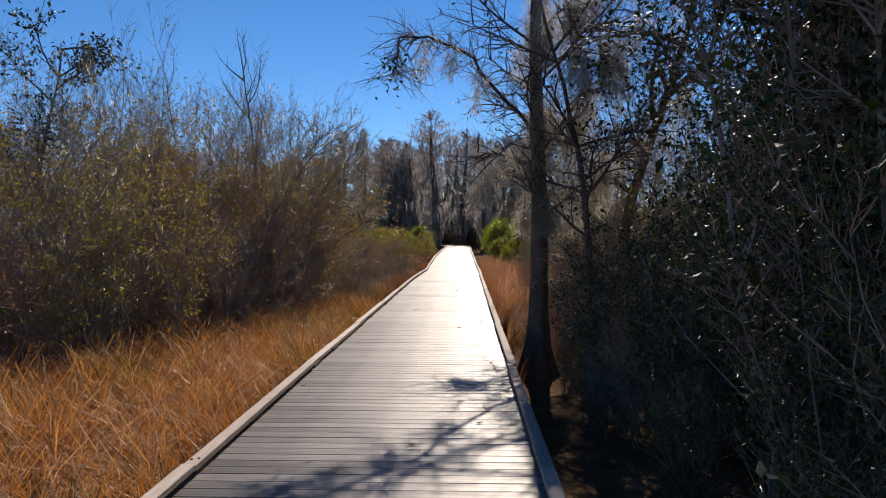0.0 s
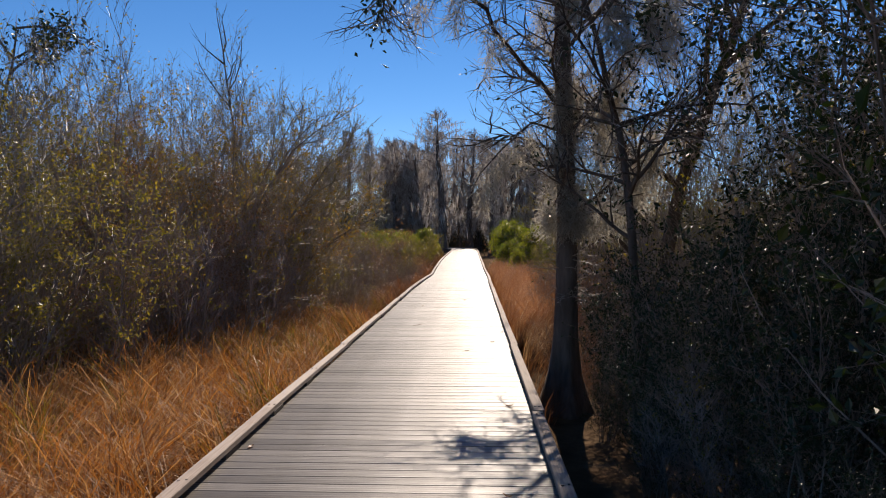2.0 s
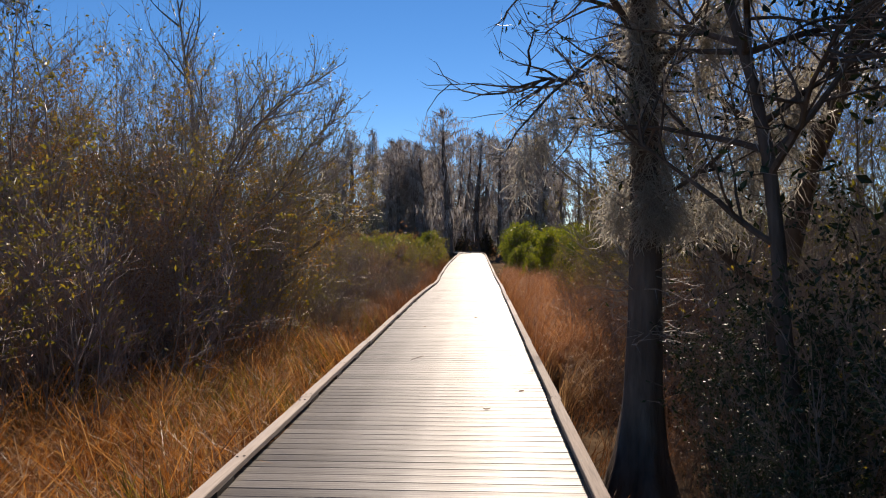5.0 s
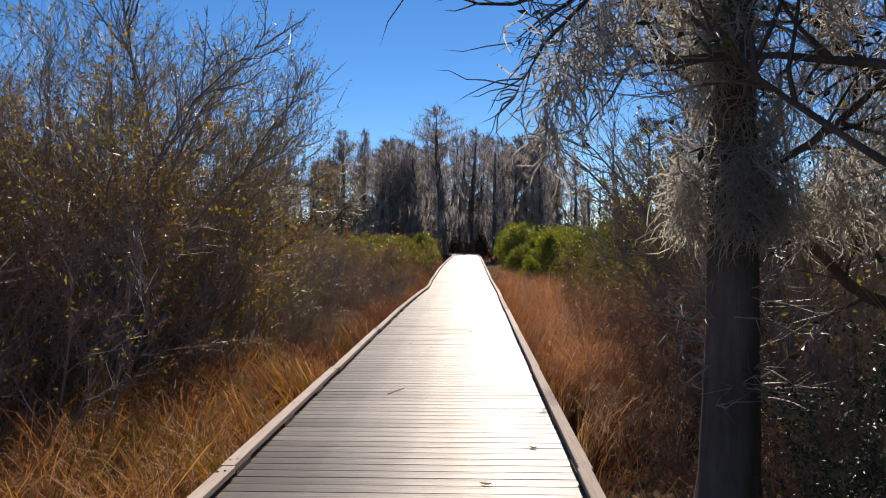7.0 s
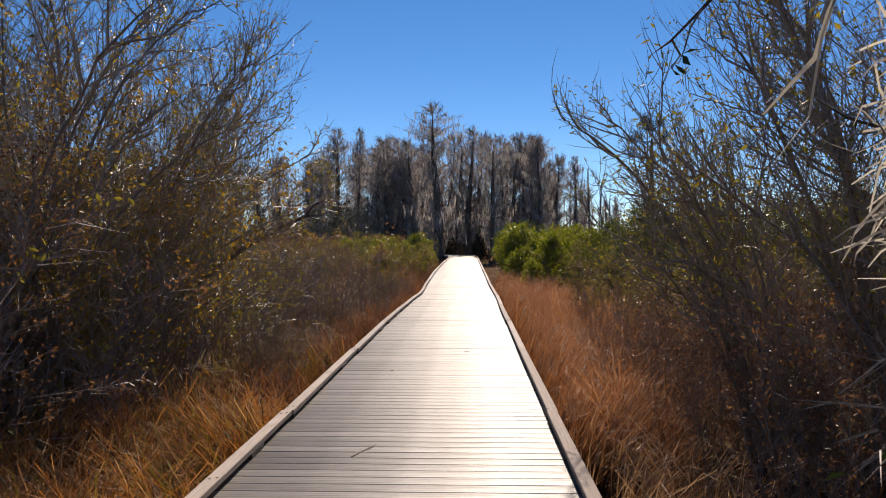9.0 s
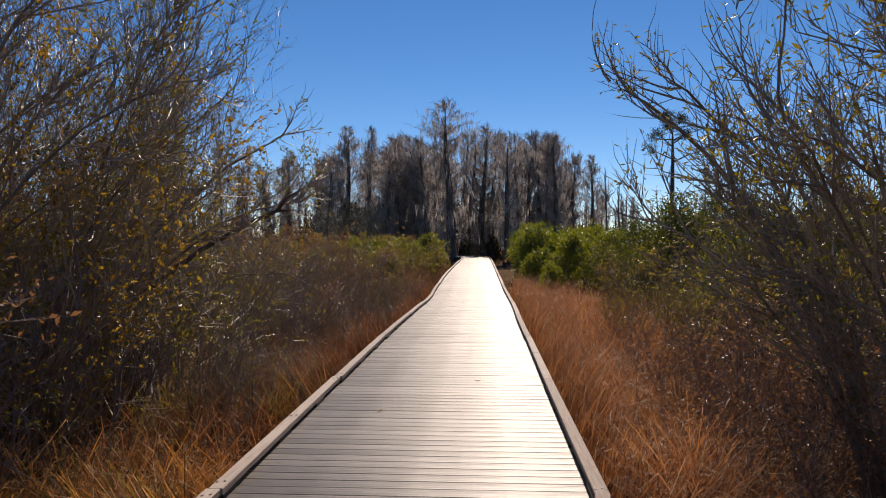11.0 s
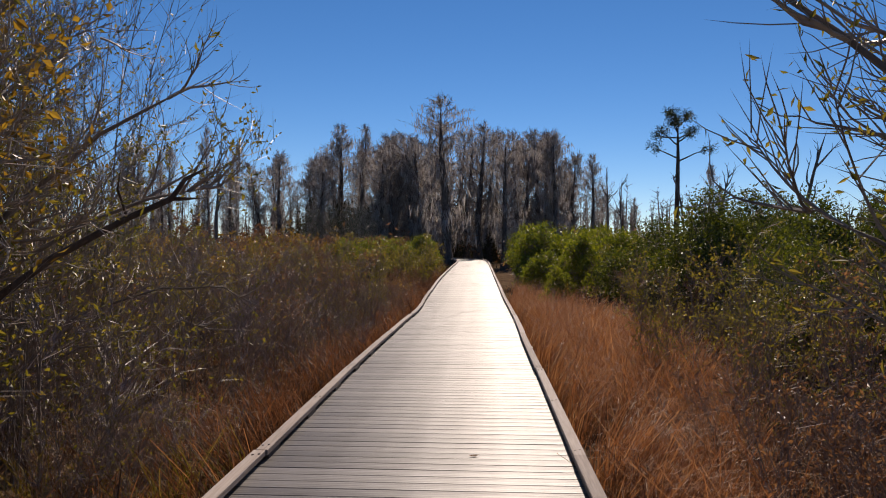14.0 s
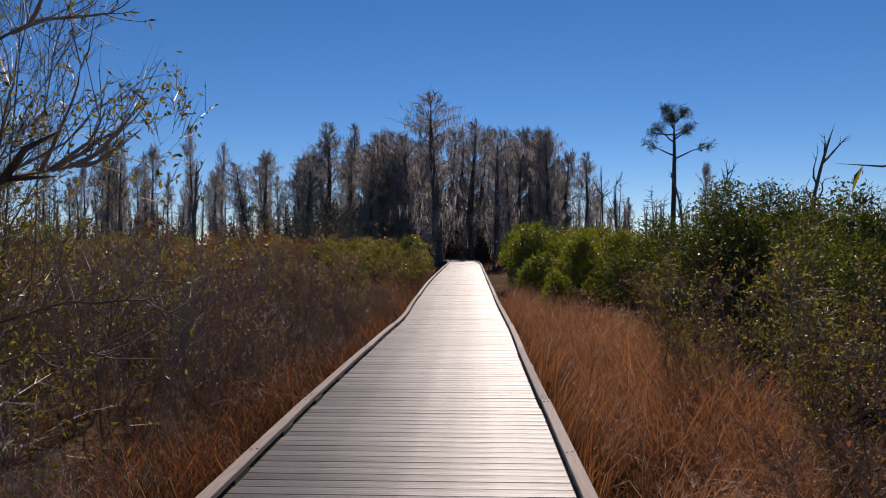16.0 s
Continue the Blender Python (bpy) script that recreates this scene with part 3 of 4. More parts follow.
scatter(olive, rng, 6, (-8, -2.5), (22, 31), (0.8, 1.1), lambda x, y: x > left_edge(y) - 0.4, gap=0.9)
scatter(olive_far, rng, 46, (-19, -2), (30, 58), (0.92, 1.3), lambda x, y: x > left_edge(y) - 0.3, gap=0.9)
scatter(myrtle_far, rng, 7, (-8, -3.4), (57, 65), (0.92, 1.05), None, gap=1.3)
scatter(myrtle_far, rng, 6, (-22, -8), (48, 62), (0.9, 1.15), None, gap=2.0)
scatter(tall, rng, 8, (-26, -10), (12, 26), (0.9, 1.15), None, gap=1.2)
# right side: dark thicket, then brown shrubs, willows, green shrubs
scatter(edge, rng, 20, (1.9, 4.5), (1.2, 9.0), (0.6, 1.1), lambda x, y: x < right_edge(y) + 0.2, gap=0.6)
scatter(dark, rng, 10, (5.5, 12), (3, 15), (0.9, 1.2), None, gap=1.0)
scatter(dark, rng, 24, (2.6, 8.5), (1.0, 9.5), (0.85, 1.15), lambda x, y: x < right_edge(y) + 0.7 + max(0, 0.3 * (5 - y)), gap=0.8)
scatter(dark, rng, 9, (2.7, 4.6), (2.4, 5.2), (1.05, 1.3), None, gap=0.55)
scatter(dark, rng, 6, (5.0, 9), (-3, 1.5), (0.9, 1.1), None, gap=1.0)
scatter(edge, rng, 8, (2.1, 4.4), (7.5, 11.5), (0.4, 0.8), None, gap=0.5)
scatter(bare, rng, 9, (2.1, 4.2), (7.0, 11.5), (0.5, 0.85), None, gap=0.5)
scatter(low, rng, 22, (1.6, 4.2), (11.5, 20.5), (0.5, 0.9), lambda x, y: x < right_edge(y) + 0.1, gap=0.45)
scatter(edge, rng, 15, (1.6, 2.8), (1.5, 10.5), (0.2, 0.42), None, gap=0.3)
scatter(low, rng, 8, (1.6, 2.8), (10.5, 14), (0.25, 0.5), None, gap=0.35)
scatter(bare, rng, 18, (2.0, 7), (9, 21), (0.75, 1.05), lambda x, y: x < right_edge(y) + 0.3, gap=0.65)
scatter(tall, rng, 5, (2.8, 6), (10.5, 14), (0.85, 1.15), None, gap=0.7)
scatter(tall, rng, 16, (3.0, 10), (9.5, 20), (0.7, 0.98), lambda x, y: x < right_edge(y) + 1.3, gap=0.9)
scatter(low, rng, 10, (3, 10), (19, 34), (0.7, 0.95), lambda x, y: x < right_edge(y) + 0.3, gap=0.9)
scatter(olive, rng, 14, (2.8, 9), (17.5, 30), (0.7, 1.05), lambda x, y: x < right_edge(y) + 0.2, gap=0.9)
for x, y, k, yaw in [(5.6, 30.6, 1.12, 0.4), (7.5, 28.8, 1.18, 2.0), (6.9, 32.6, 1.15, 3.1), (9.4, 30.4, 1.25, 4.4), (9.2, 26.8, 1.12, 5.2), (5.2, 34.2, 1.02, 1.2), (11.6, 31.0, 1.3, 0.9), (11.4, 27.6, 1.25, 2.8), (8.6, 35.0, 1.15, 3.9)]:
    copy_thing(myrtle[int(yaw) % 3], Matrix.LocRotScale((x, y, GROUND_Z - 0.03), Euler((0, 0, yaw)), (k, k, k)))
scatter(olive_far, rng, 18, (3, 18), (30, 56), (0.7, 1.1), lambda x, y: x < right_edge(y) + 0.4, gap=0.9)
scatter(myrtle_slim, rng, 8, (2.2, 3.1), (42, 51), (0.95, 1.1), None, gap=0.8)
scatter(myrtle_far, rng, 9, (2.9, 7.6), (43, 49), (0.98, 1.12), None, gap=1.2)
scatter(myrtle_far, rng, 16, (6.0, 18), (38, 62), (0.8, 1.2), lambda x, y: x < right_edge(y) + 0.35, gap=1.8)
scatter(myrtle, rng, 6, (4.6, 9), (23, 32), (0.6, 0.85), lambda x, y: x < right_edge(y) + 1.4, gap=1.4)
# small dark-leaved bushes added as the shaded inside of the myrtle mass
scatter(edge, rng, 14, (4.0, 10), (23, 33), (0.45, 0.62), lambda x, y: x < right_edge(y) + 1.0, gap=0.7)
scatter(dark, rng, 7, (-22, -8), (62, 76), (0.7, 0.92), None, gap=1.6)
scatter(dark, rng, 4, (16, 25), (58, 72), (0.65, 0.85), None, gap=2.0)
# low growth that fills the verge right up to the curbs
scatter(bare, rng, 24, (-2.7, -1.55), (16.5, 40), (0.28, 0.55), None, gap=0.4)
scatter(low, rng, 14, (-2.7, -1.55), (19, 40), (0.28, 0.5), None, gap=0.4)
scatter(olive_far, rng, 14, (-3.2, -1.7), (36, 62), (0.3, 0.6), None, gap=0.6)
scatter(low, rng, 14, (1.6, 2.9), (30, 44), (0.3, 0.55), None, gap=0.5)
scatter(myrtle_slim, rng, 9, (1.9, 3.4), (33, 43), (0.5, 0.85), None, gap=0.7)
scatter(myrtle_slim, rng, 7, (-3.6, -2.4), (54, 64), (0.7, 0.95), None, gap=0.9)
discard(edge + olive_far + myrtle_far + myrtle_slim)
discard(tall + gold + low + bare + olive + myrtle + dark)


def make_willow(at, seed, limbs, toward, reach, height, label):
    """Stout crooked limbs that arch out of one stool, with upswept branches, fine twigs and narrow leaves at their ends."""
    rng = np.random.default_rng(seed)
    root = thing("arching_willow", label, "tree", "arching willows", at=Matrix.Translation((*at, GROUND_Z)))
    tw, lf, places = Build(), Build(), []

    def clear(p):
        return abs(p[0] + at[0]) > 1.3

    for _ in range(limbs):
        az = toward + rng.normal(0, 0.75)
        out = np.array((math.cos(az), math.sin(az), 0.0))
        r, h = reach * rng.uniform(0.45, 1.1), height * rng.uniform(0.6, 1.05)
        foot = out * rng.uniform(0, 0.35) + rng.normal(0, 0.1, 3) * np.array((1, 1, 0))
        u = np.linspace(0, 1, 11)[:, None]
        p1, p2 = foot + out * r * rng.uniform(0.05, 0.3) + np.array((0, 0, h * 0.75)), foot + out * r + np.array((0, 0, h))
        line = (1 - u) ** 2 * foot + 2 * u * (1 - u) * p1 + u * u * p2 + np.cumsum(rng.normal(0, 0.035, (11, 3)), axis=0) * u
        line[0, 2] = -0.05
        while len(line) > 4 and not clear(line[-1]):
            line = line[:-1]
        thick = rng.uniform(0.016, 0.034)
        st = Build()
        st.tube(line, np.linspace(thick, thick * 0.3, len(line)), 6)
        part("limb", st, BARK_GREY, root, smooth=True)
        for _ in range(15):
            t = 0.2 + 0.8 * rng.uniform(0, 1) ** 0.8
            p, d = along(line, t)
            bl = limb_line(rng, p, unit(side_way(rng, d, rng.uniform(0.4, 1.0)) + out * 0.25), rng.uniform(0.5, 1.35) * (1.2 - 0.5 * t), 6, 0.15, 0.13)
            if not clear(bl[-1]):
                continue
            tw.tube(bl, np.linspace(thick * 0.42, 0.003, 7), 4)
            for _ in range(10):
                q, d2 = along(bl, rng.uniform(0.15, 1.0))
                tl = limb_line(rng, q, side_way(rng, d2, rng.uniform(0.35, 0.9)), rng.uniform(0.12, 0.5), 3, 0.16, 0.14)
                if not clear(tl[-1]):
                    continue
                tw.tube(tl, [0.0042, 0.0036, 0.0028, 0.0012], 3)
                if rng.uniform() < 0.6:
                    places += [along(tl, rng.uniform(0.3, 1.0))[0] for _ in range(3)]
    tagged(part("crown", tw, TWIG_GREY, root), kind="stuff")
    lf.leaves(places, rng, 0.062, 0.018)
    tagged(part("foliage", lf, LEAF_YELLOW, root), kind="stuff")
    return root


OVER_WALK, OVER_GRASS = "bare willow arching towards the walk with sparse yellowing leaves", "bare willow leaning over the grass with sparse yellowing leaves"
willow = make_willow((-4.4, 19.0), 203, 13, 0.0, 3.1, 4.1, OVER_WALK)
make_willow((-4.3, 16.4), 204, 8, 0.3, 2.7, 4.6, OVER_WALK)
make_willow((3.5, 16.6), 205, 12, 2.8, 1.8, 3.3, OVER_GRASS)
make_willow((3.9, 15.2), 206, 10, 2.4, 1.7, 4.4, OVER_GRASS)


def make_broken_limb():
    """A dark snapped limb with a forked end, held in the willow."""
    b = Build()
    line = np.array([(-4.3, 18.9, -0.1), (-3.5, 18.95, 0.75), (-2.6, 19.1, 1.45), (-2.1, 19.2, 1.74), (-1.8, 19.25, 1.88), (-1.7, 19.25, 2.02), (-1.5, 19.3, 2.14)])
    b.tube(line, [0.04, 0.034, 0.028, 0.024, 0.022, 0.017, 0.005], 7)
    b.tube([line[4], line[4] + np.array((0.1, 0.0, 0.0)), line[4] + np.array((0.26, 0.02, 0.01))], [0.018, 0.013, 0.004], 6)
    b.tube([line[3], line[3] + np.array((-0.02, -0.1, 0.2)), line[3] + np.array((0.05, -0.2, 0.34))], [0.012, 0.009, 0.003], 5)
    ob = part("broken_limb", b, BARK_CYPRESS, willow, "dark snapped limb with a forked end", True)
    ob.location = (4.4, -19.0, -GROUND_Z)


make_broken_limb()


def make_bowed_stem(pts, r, seed):
    """A long bare stem bowed over the undergrowth, rooted at both ends of its sweep by its own weight."""
    rng = np.random.default_rng(seed)
    b = Build()
    c = np.array(pts, dtype=float)
    u = np.linspace(0, len(c) - 1, 16)
    line = np.column_stack([np.interp(u, range(len(c)), c[:, k]) for k in range(3)]) + rng.normal(0, 0.02, (16, 3))
    b.tube(line, np.linspace(r, r * 0.3, 16), 5)
    for _ in range(16):
        p, d = along(line, rng.uniform(0.25, 1))
        b.tube(limb_line(rng, p, side_way(rng, d, rng.uniform(0.5, 1.0)), rng.uniform(0.2, 0.7), 4, 0.15, 0.12), [0.007, 0.006, 0.004, 0.003, 0.001], 4)
    tagged(new("bowed_stem", b.mesh("bowed_stem", BARK_GREY, True)), "long bare brown stem bowed over low shrubs", "branch", "bowed stems")


make_bowed_stem([(-6.0, 21.3, -0.6), (-4.9, 21.7, 0.2), (-4.0, 22.0, 0.75), (-3.15, 22.2, 1.05), (-2.5, 22.4, 1.05), (-2.1, 22.5, 0.8)], 0.02, 1)
make_bowed_stem([(-4.9, 20.3, -0.6), (-4.2, 20.5, 0.1), (-3.4, 20.7, 0.5), (-2.7, 21.0, 0.8), (-2.2, 21.2, 0.75)], 0.016, 2)
make_bowed_stem([(-6.3, 24.2, -0.6), (-5.2, 24.4, 0.5), (-4.2, 24.6, 1.05), (-3.2, 24.8, 1.1), (-2.6, 25.0, 0.9)], 0.018, 3)


# ---- grass ----
def make_grass(name, label, mat, seed, n, place, height, width, lean=0.35):
    rng = np.random.default_rng(seed)
    # blades stand in tufts that fan out from one crown
    pts, face = [], []
    while len(pts) < n:
        q = place(rng)
        if q is None:
            continue
        k = rng.integers(10, 34)
        sway = rng.uniform(0, 2 * math.pi)
        for off, spin in zip(rng.normal(0, 0.05, (k, 2)), rng.normal(0, 2.0, k)):
            if abs(q[0] + off[0]) > 1.24:
                pts.append((q[0] + off[0], q[1] + off[1]))
                face.append(sway + spin)
    p = np.array(pts)
    m = len(p)
    base = np.column_stack([p, np.full(m, GROUND_Z - 0.04)])
    side = np.sign(p[:, 0])
    inward = np.abs(p[:, 0]) < 1.65
    a = np.array(face)
    a = np.where(inward & (np.cos(a) * side < 0), math.pi - a, a)
    clump = np.array([noise.noise(Vector((x * 1.7, y * 1.7, 3.0))) for x, y in p])
    fine = np.array([noise.noise(Vector((x * 5.0, y * 5.0, 8.0))) for x, y in p])
    h = height * rng.uniform(0.45, 1.2, m) * (1 + 0.5 * clump + 0.6 * fine)
    ln = lean * rng.uniform(0.2, 1.8, m)
    d = np.column_stack([np.cos(a) * ln, np.sin(a) * ln, np.ones(m)])
    d /= np.linalg.norm(d, axis=1, keepdims=True)
    sa = rng.uniform(0, 2 * math.pi, m)
    s = np.column_stack([np.cos(sa), np.sin(sa), np.zeros(m)]) * (width * rng.uniform(0.6, 1.4, m))[:, None] * 0.5
    turn = a + rng.normal(0, 0.9, m)
    turn = np.where(inward & (np.cos(turn) * side < 0), math.pi - turn, turn)
    out = np.column_stack([np.cos(turn), np.sin(turn), np.zeros(m)])
    curl = rng.uniform(0, 1, m)[:, None] * min(1.0, lean)
    k1 = base + d * (h * 0.5)[:, None]
    k2 = k1 + (d * (0.9 - 0.5 * curl) + out * (0.3 + 0.7 * curl)) * (h * 0.32)[:, None]
    k3 = k2 + (d * 0.25 + out * (0.4 + 0.6 * curl) - np.array((0, 0, 0.9)) * curl) * (h * 0.34)[:, None]
    v = np.stack([base - s, base + s, k1 + s * 0.8, k1 - s * 0.8, k2 + s * 0.5, k2 - s * 0.5, k3], 1).reshape(-1, 3)
    f = []
    for i in range(m):
        j = 7 * i
        f += [(j, j + 1, j + 2, j + 3), (j + 3, j + 2, j + 4, j + 5), (j + 5, j + 4, j + 6)]
    b = Build()
    b.add(v, f)
    return tagged(new(name, b.mesh(name, mat)), label, "grass", kind="stuff")


def strip(side, y0, y1, inner, edge, soft, near=1.0):
    def place(r):
        y = y0 + (y1 - y0) * r.uniform(0, 1) ** near
        e = edge(y)
        x = r.uniform(inner, abs(e) + soft)
        if x > abs(e) and r.uniform() < (x - abs(e)) / soft:
            return None
        if noise.noise(Vector((x * 0.9, y * 0.9, side * 5.0))) < -0.35:
            return None
        return side * x, y
    return place


make_grass("orange_grass", "tall dry orange marsh grass beside the boardwalk", GRASS, 1, 36000, strip(-1, -3, 17, 1.28, left_edge, 1.2, 1.1), 0.84, 0.0095, 0.5)
make_grass("tan_grass", "curled pale tan blades of dead grass", GRASS_TAN, 6, 34000, strip(-1, -3, 15, 1.3, left_edge, 1.2, 1.2), 0.78, 0.0100, 0.95)
make_grass("olive_grass", "tufts of olive-yellow grass among dry blades", GRASS_OLIVE, 2, 5000, lambda r: (lambda q: q if q and noise.noise(Vector((q[0] * 0.8, q[1] * 0.8, 9.0))) > 0.12 else None)(strip(-1, 0, 20, 1.3, left_edge, 1.0)(r)), 0.8, 0.009)
make_grass("rust_grass", "rust-red dry grass beside the boardwalk", GRASS_RUST, 3, 6500, strip(-1, 15, 40, 1.28, left_edge, 0.5, 1.3), 0.7, 0.009)
make_grass("brown_grass", "dull brown grass between the curb and bare shrubs", GRASS_BROWN, 12, 9000, strip(-1, 15, 62, 1.28, left_edge, 0.5, 1.3), 0.75, 0.009)
make_grass("tan_grass", "pale tan blades among rust grass", GRASS_TAN, 7, 6000, strip(1, 14, 34, 1.3, right_edge, 0.9, 1.1), 0.9, 0.008, 0.5)
make_grass("rust_grass", "rust-orange dry grass under shrubs and beside the curb", GRASS_RUST, 4, 33000, strip(1, 15.5, 38, 1.28, right_edge, 0.7, 1.1), 0.95, 0.008)
make_grass("thin_grass", "thin rust-brown grass under the bare shrubs", GRASS_BROWN, 8, 13000, lambda r: (-1.7 - 6.5 * r.uniform(0, 1) ** 1.4, r.uniform(14, 38)), 0.62, 0.008, 0.5)
make_grass("thin_grass", "thin rust-brown grass at the foot of the shrubs", GRASS_BROWN, 9, 9000, lambda r: (1.4 + 5.0 * r.uniform(0, 1) ** 1.4, r.uniform(10, 34)), 0.6, 0.008, 0.5)


# ---- trees ----
def moss_drape(b, rng, p, length, width, n):
    """A hanging beard of moss: short curly strands along a drooping core, none of it within reach of the ground."""
    length = min(length, p[2] - 2.15)
    if length < 0.12:
        return
    core = limb_line(rng, p, (rng.normal(0, 0.1), rng.normal(0, 0.1), -1), length, 5, 0.10, -0.2)
    for _ in range(n):
        u = rng.uniform(0, 1)
        q = along(core, u)[0] + rng.normal(0, 1, 3) * width * (1.1 - 0.8 * u)
        line = limb_line(rng, q, (rng.normal(0, 0.8), rng.normal(0, 0.8), -0.5), rng.uniform(0.12, 0.32), 5, 0.6, -0.3)
        b.ribbon(line, [0.003, 0.006, 0.007, 0.006, 0.005, 0.002], rng)


def make_cypress_far(seed, height, moss=120):
    """Dark bole, short ragged limbs widest below the middle of the crown, grey moss hanging off their ends."""
    rng = np.random.default_rng(seed)
    root = thing("bald_cypress", "bare grey cypress hung with pale moss at the wood's edge", "tree", "distant cypress stand")
    trunk, br, ms = Build(), Build(), Build()
    line = limb_line(rng, (0, 0, -0.1), (0, 0, 1), height, 9, 0.03, 0.05)
    trunk.tube(line, [0.55, 0.34, 0.29, 0.26, 0.23, 0.2, 0.16, 0.11, 0.06, 0.02], 7)
    for i in range(130):
        t = rng.uniform(0.1, 1.0) ** 0.8
        p, d = along(line, min(t, 0.995))
        ln = np.interp(t, [0.1, 0.3, 0.6, 0.85, 1.0], [1.0, 1.7, 2.4, 1.75, 0.7]) * rng.uniform(0.5, 1.25) * (1 + 0.25 * math.sin(9 * t + seed))
        bl = limb_line(rng, p, side_way(rng, d, rng.uniform(0.8, 1.35)), ln, 4, 0.2, 0.10)
        br.tube(bl, np.linspace(0.05 * (1.25 - t), 0.01, 5), 3)
        for _ in range(9):
            p2, d2 = along(bl, rng.uniform(0.25, 1))
            tl = limb_line(rng, p2, side_way(rng, d2, rng.uniform(0.3, 1.0)), rng.uniform(0.25, 0.8), 2, 0.25, 0.1)
            br.tube(tl, [0.016, 0.012, 0.004], 3)
        if i < moss:
            for _ in range(16):
                q, _ = along(bl, rng.uniform(0.3, 1))
                e = q + rng.normal(0, 0.10, 3)
                s = limb_line(rng, e, (0, 0, -1), rng.uniform(0.25, 1.3) * (1.25 - 0.7 * t), 3, 0.16, -0.2)
                ms.ribbon(s, [0.02, 0.045, 0.03, 0.006], rng)
    part("trunk", trunk, BARK_CYPRESS, root, smooth=True)
    tagged(part("crown", br, FAR_TWIG, root), kind="stuff")
    tagged(part("hanging_moss", ms, MOSS_FAR, root), kind="stuff")
    return root


def stand():
    rng = np.random.default_rng(5)
    masters = [make_cypress_far(100 + i, 14.0) for i in range(4)]

    def put(x, y, h, thin=1.0):
        s = (h - GROUND_Z) / 14.0
        w = s * rng.uniform(0.95, 1.35) * thin
        copy_thing(masters[rng.integers(4)], Matrix.LocRotScale((x, y, GROUND_Z), Euler((0, 0, rng.uniform(0, 6.28))), (w, w, s)))
    # dense heart of the stand
    for _ in range(54):
        x = rng.uniform(-24, 12)
        y = rng.uniform(84, 112)
        if abs(x + 1.5) < 2.0 and y < 88:
            continue
        put(x, y, (rng.uniform(10.5, 14.5)) * (y / 95) * (1.0 if -20 < x < 9 else 0.8))
    put(-2.5, 77.5, 14.0, 1.05)
    put(-5.0, 84.0, 11.8)
    put(2.6, 80.0, 11.4)
    put(3.8, 84.0, 11.9)
    # thinner wings
    for _ in range(30):
        put(rng.uniform(-52, -22), rng.uniform(88, 118), rng.uniform(9, 13.5), 0.55)
    for _ in range(9):
        put(rng.uniform(12, 30), rng.uniform(92, 125), rng.uniform(6, 10), 0.6)
    discard(masters)


stand()


def far_woods():
    rng = np.random.default_rng(8)
    b = Build()
    for _ in range(420):
        x, y = rng.uniform(-110, 110), rng.uniform(118, 170)
        h = rng.uniform(6, 11)
        line = limb_line(rng, (x, y, GROUND_Z), (0, 0, 1), h, 4, 0.04, 0.05)
        b.tube(line, [0.22, 0.18, 0.14, 0.09, 0.03], 3)
        for _ in range(34):
            p, d = along(line, rng.uniform(0.25, 1))
            b.tube(limb_line(rng, p, side_way(rng, d, 1.0), rng.uniform(0.4, 1.5), 2, 0.25, 0.02), [0.045, 0.035, 0.01], 3)
    tagged(new("far_woods", b.mesh("far_woods", FAR_TWIG)), "distant bare grey winter woods across the marsh", "woods", kind="stuff")
    b, shade = Build(), Build()
    for _ in range(2600):
        x, y = rng.uniform(-70, 70), rng.uniform(56, 120)
        if abs(x + 1.0) < 3.2 and y < 84:
            continue
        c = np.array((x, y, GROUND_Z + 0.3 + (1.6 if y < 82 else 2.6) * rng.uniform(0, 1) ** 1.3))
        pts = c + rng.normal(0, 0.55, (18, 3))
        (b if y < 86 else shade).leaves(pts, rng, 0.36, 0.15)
    # taller clumps: the gloom between the boles is put in as dark leaves
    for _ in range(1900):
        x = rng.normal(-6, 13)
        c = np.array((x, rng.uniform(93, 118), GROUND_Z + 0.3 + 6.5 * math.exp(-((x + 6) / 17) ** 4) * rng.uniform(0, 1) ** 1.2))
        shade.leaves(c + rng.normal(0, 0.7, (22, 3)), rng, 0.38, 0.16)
    tagged(new("far_undergrowth", b.mesh("far_undergrowth", LEAF_RUST)), "low brown undergrowth in front of the distant woods", "undergrowth", kind="stuff")
    tagged(new("shaded_undergrowth", shade.mesh("shaded_undergrowth", LEAF_SHADE)), "evergreen undergrowth at the foot of the cypress stand, leaf colour darkened for shade", "undergrowth", kind="stuff")


far_woods()


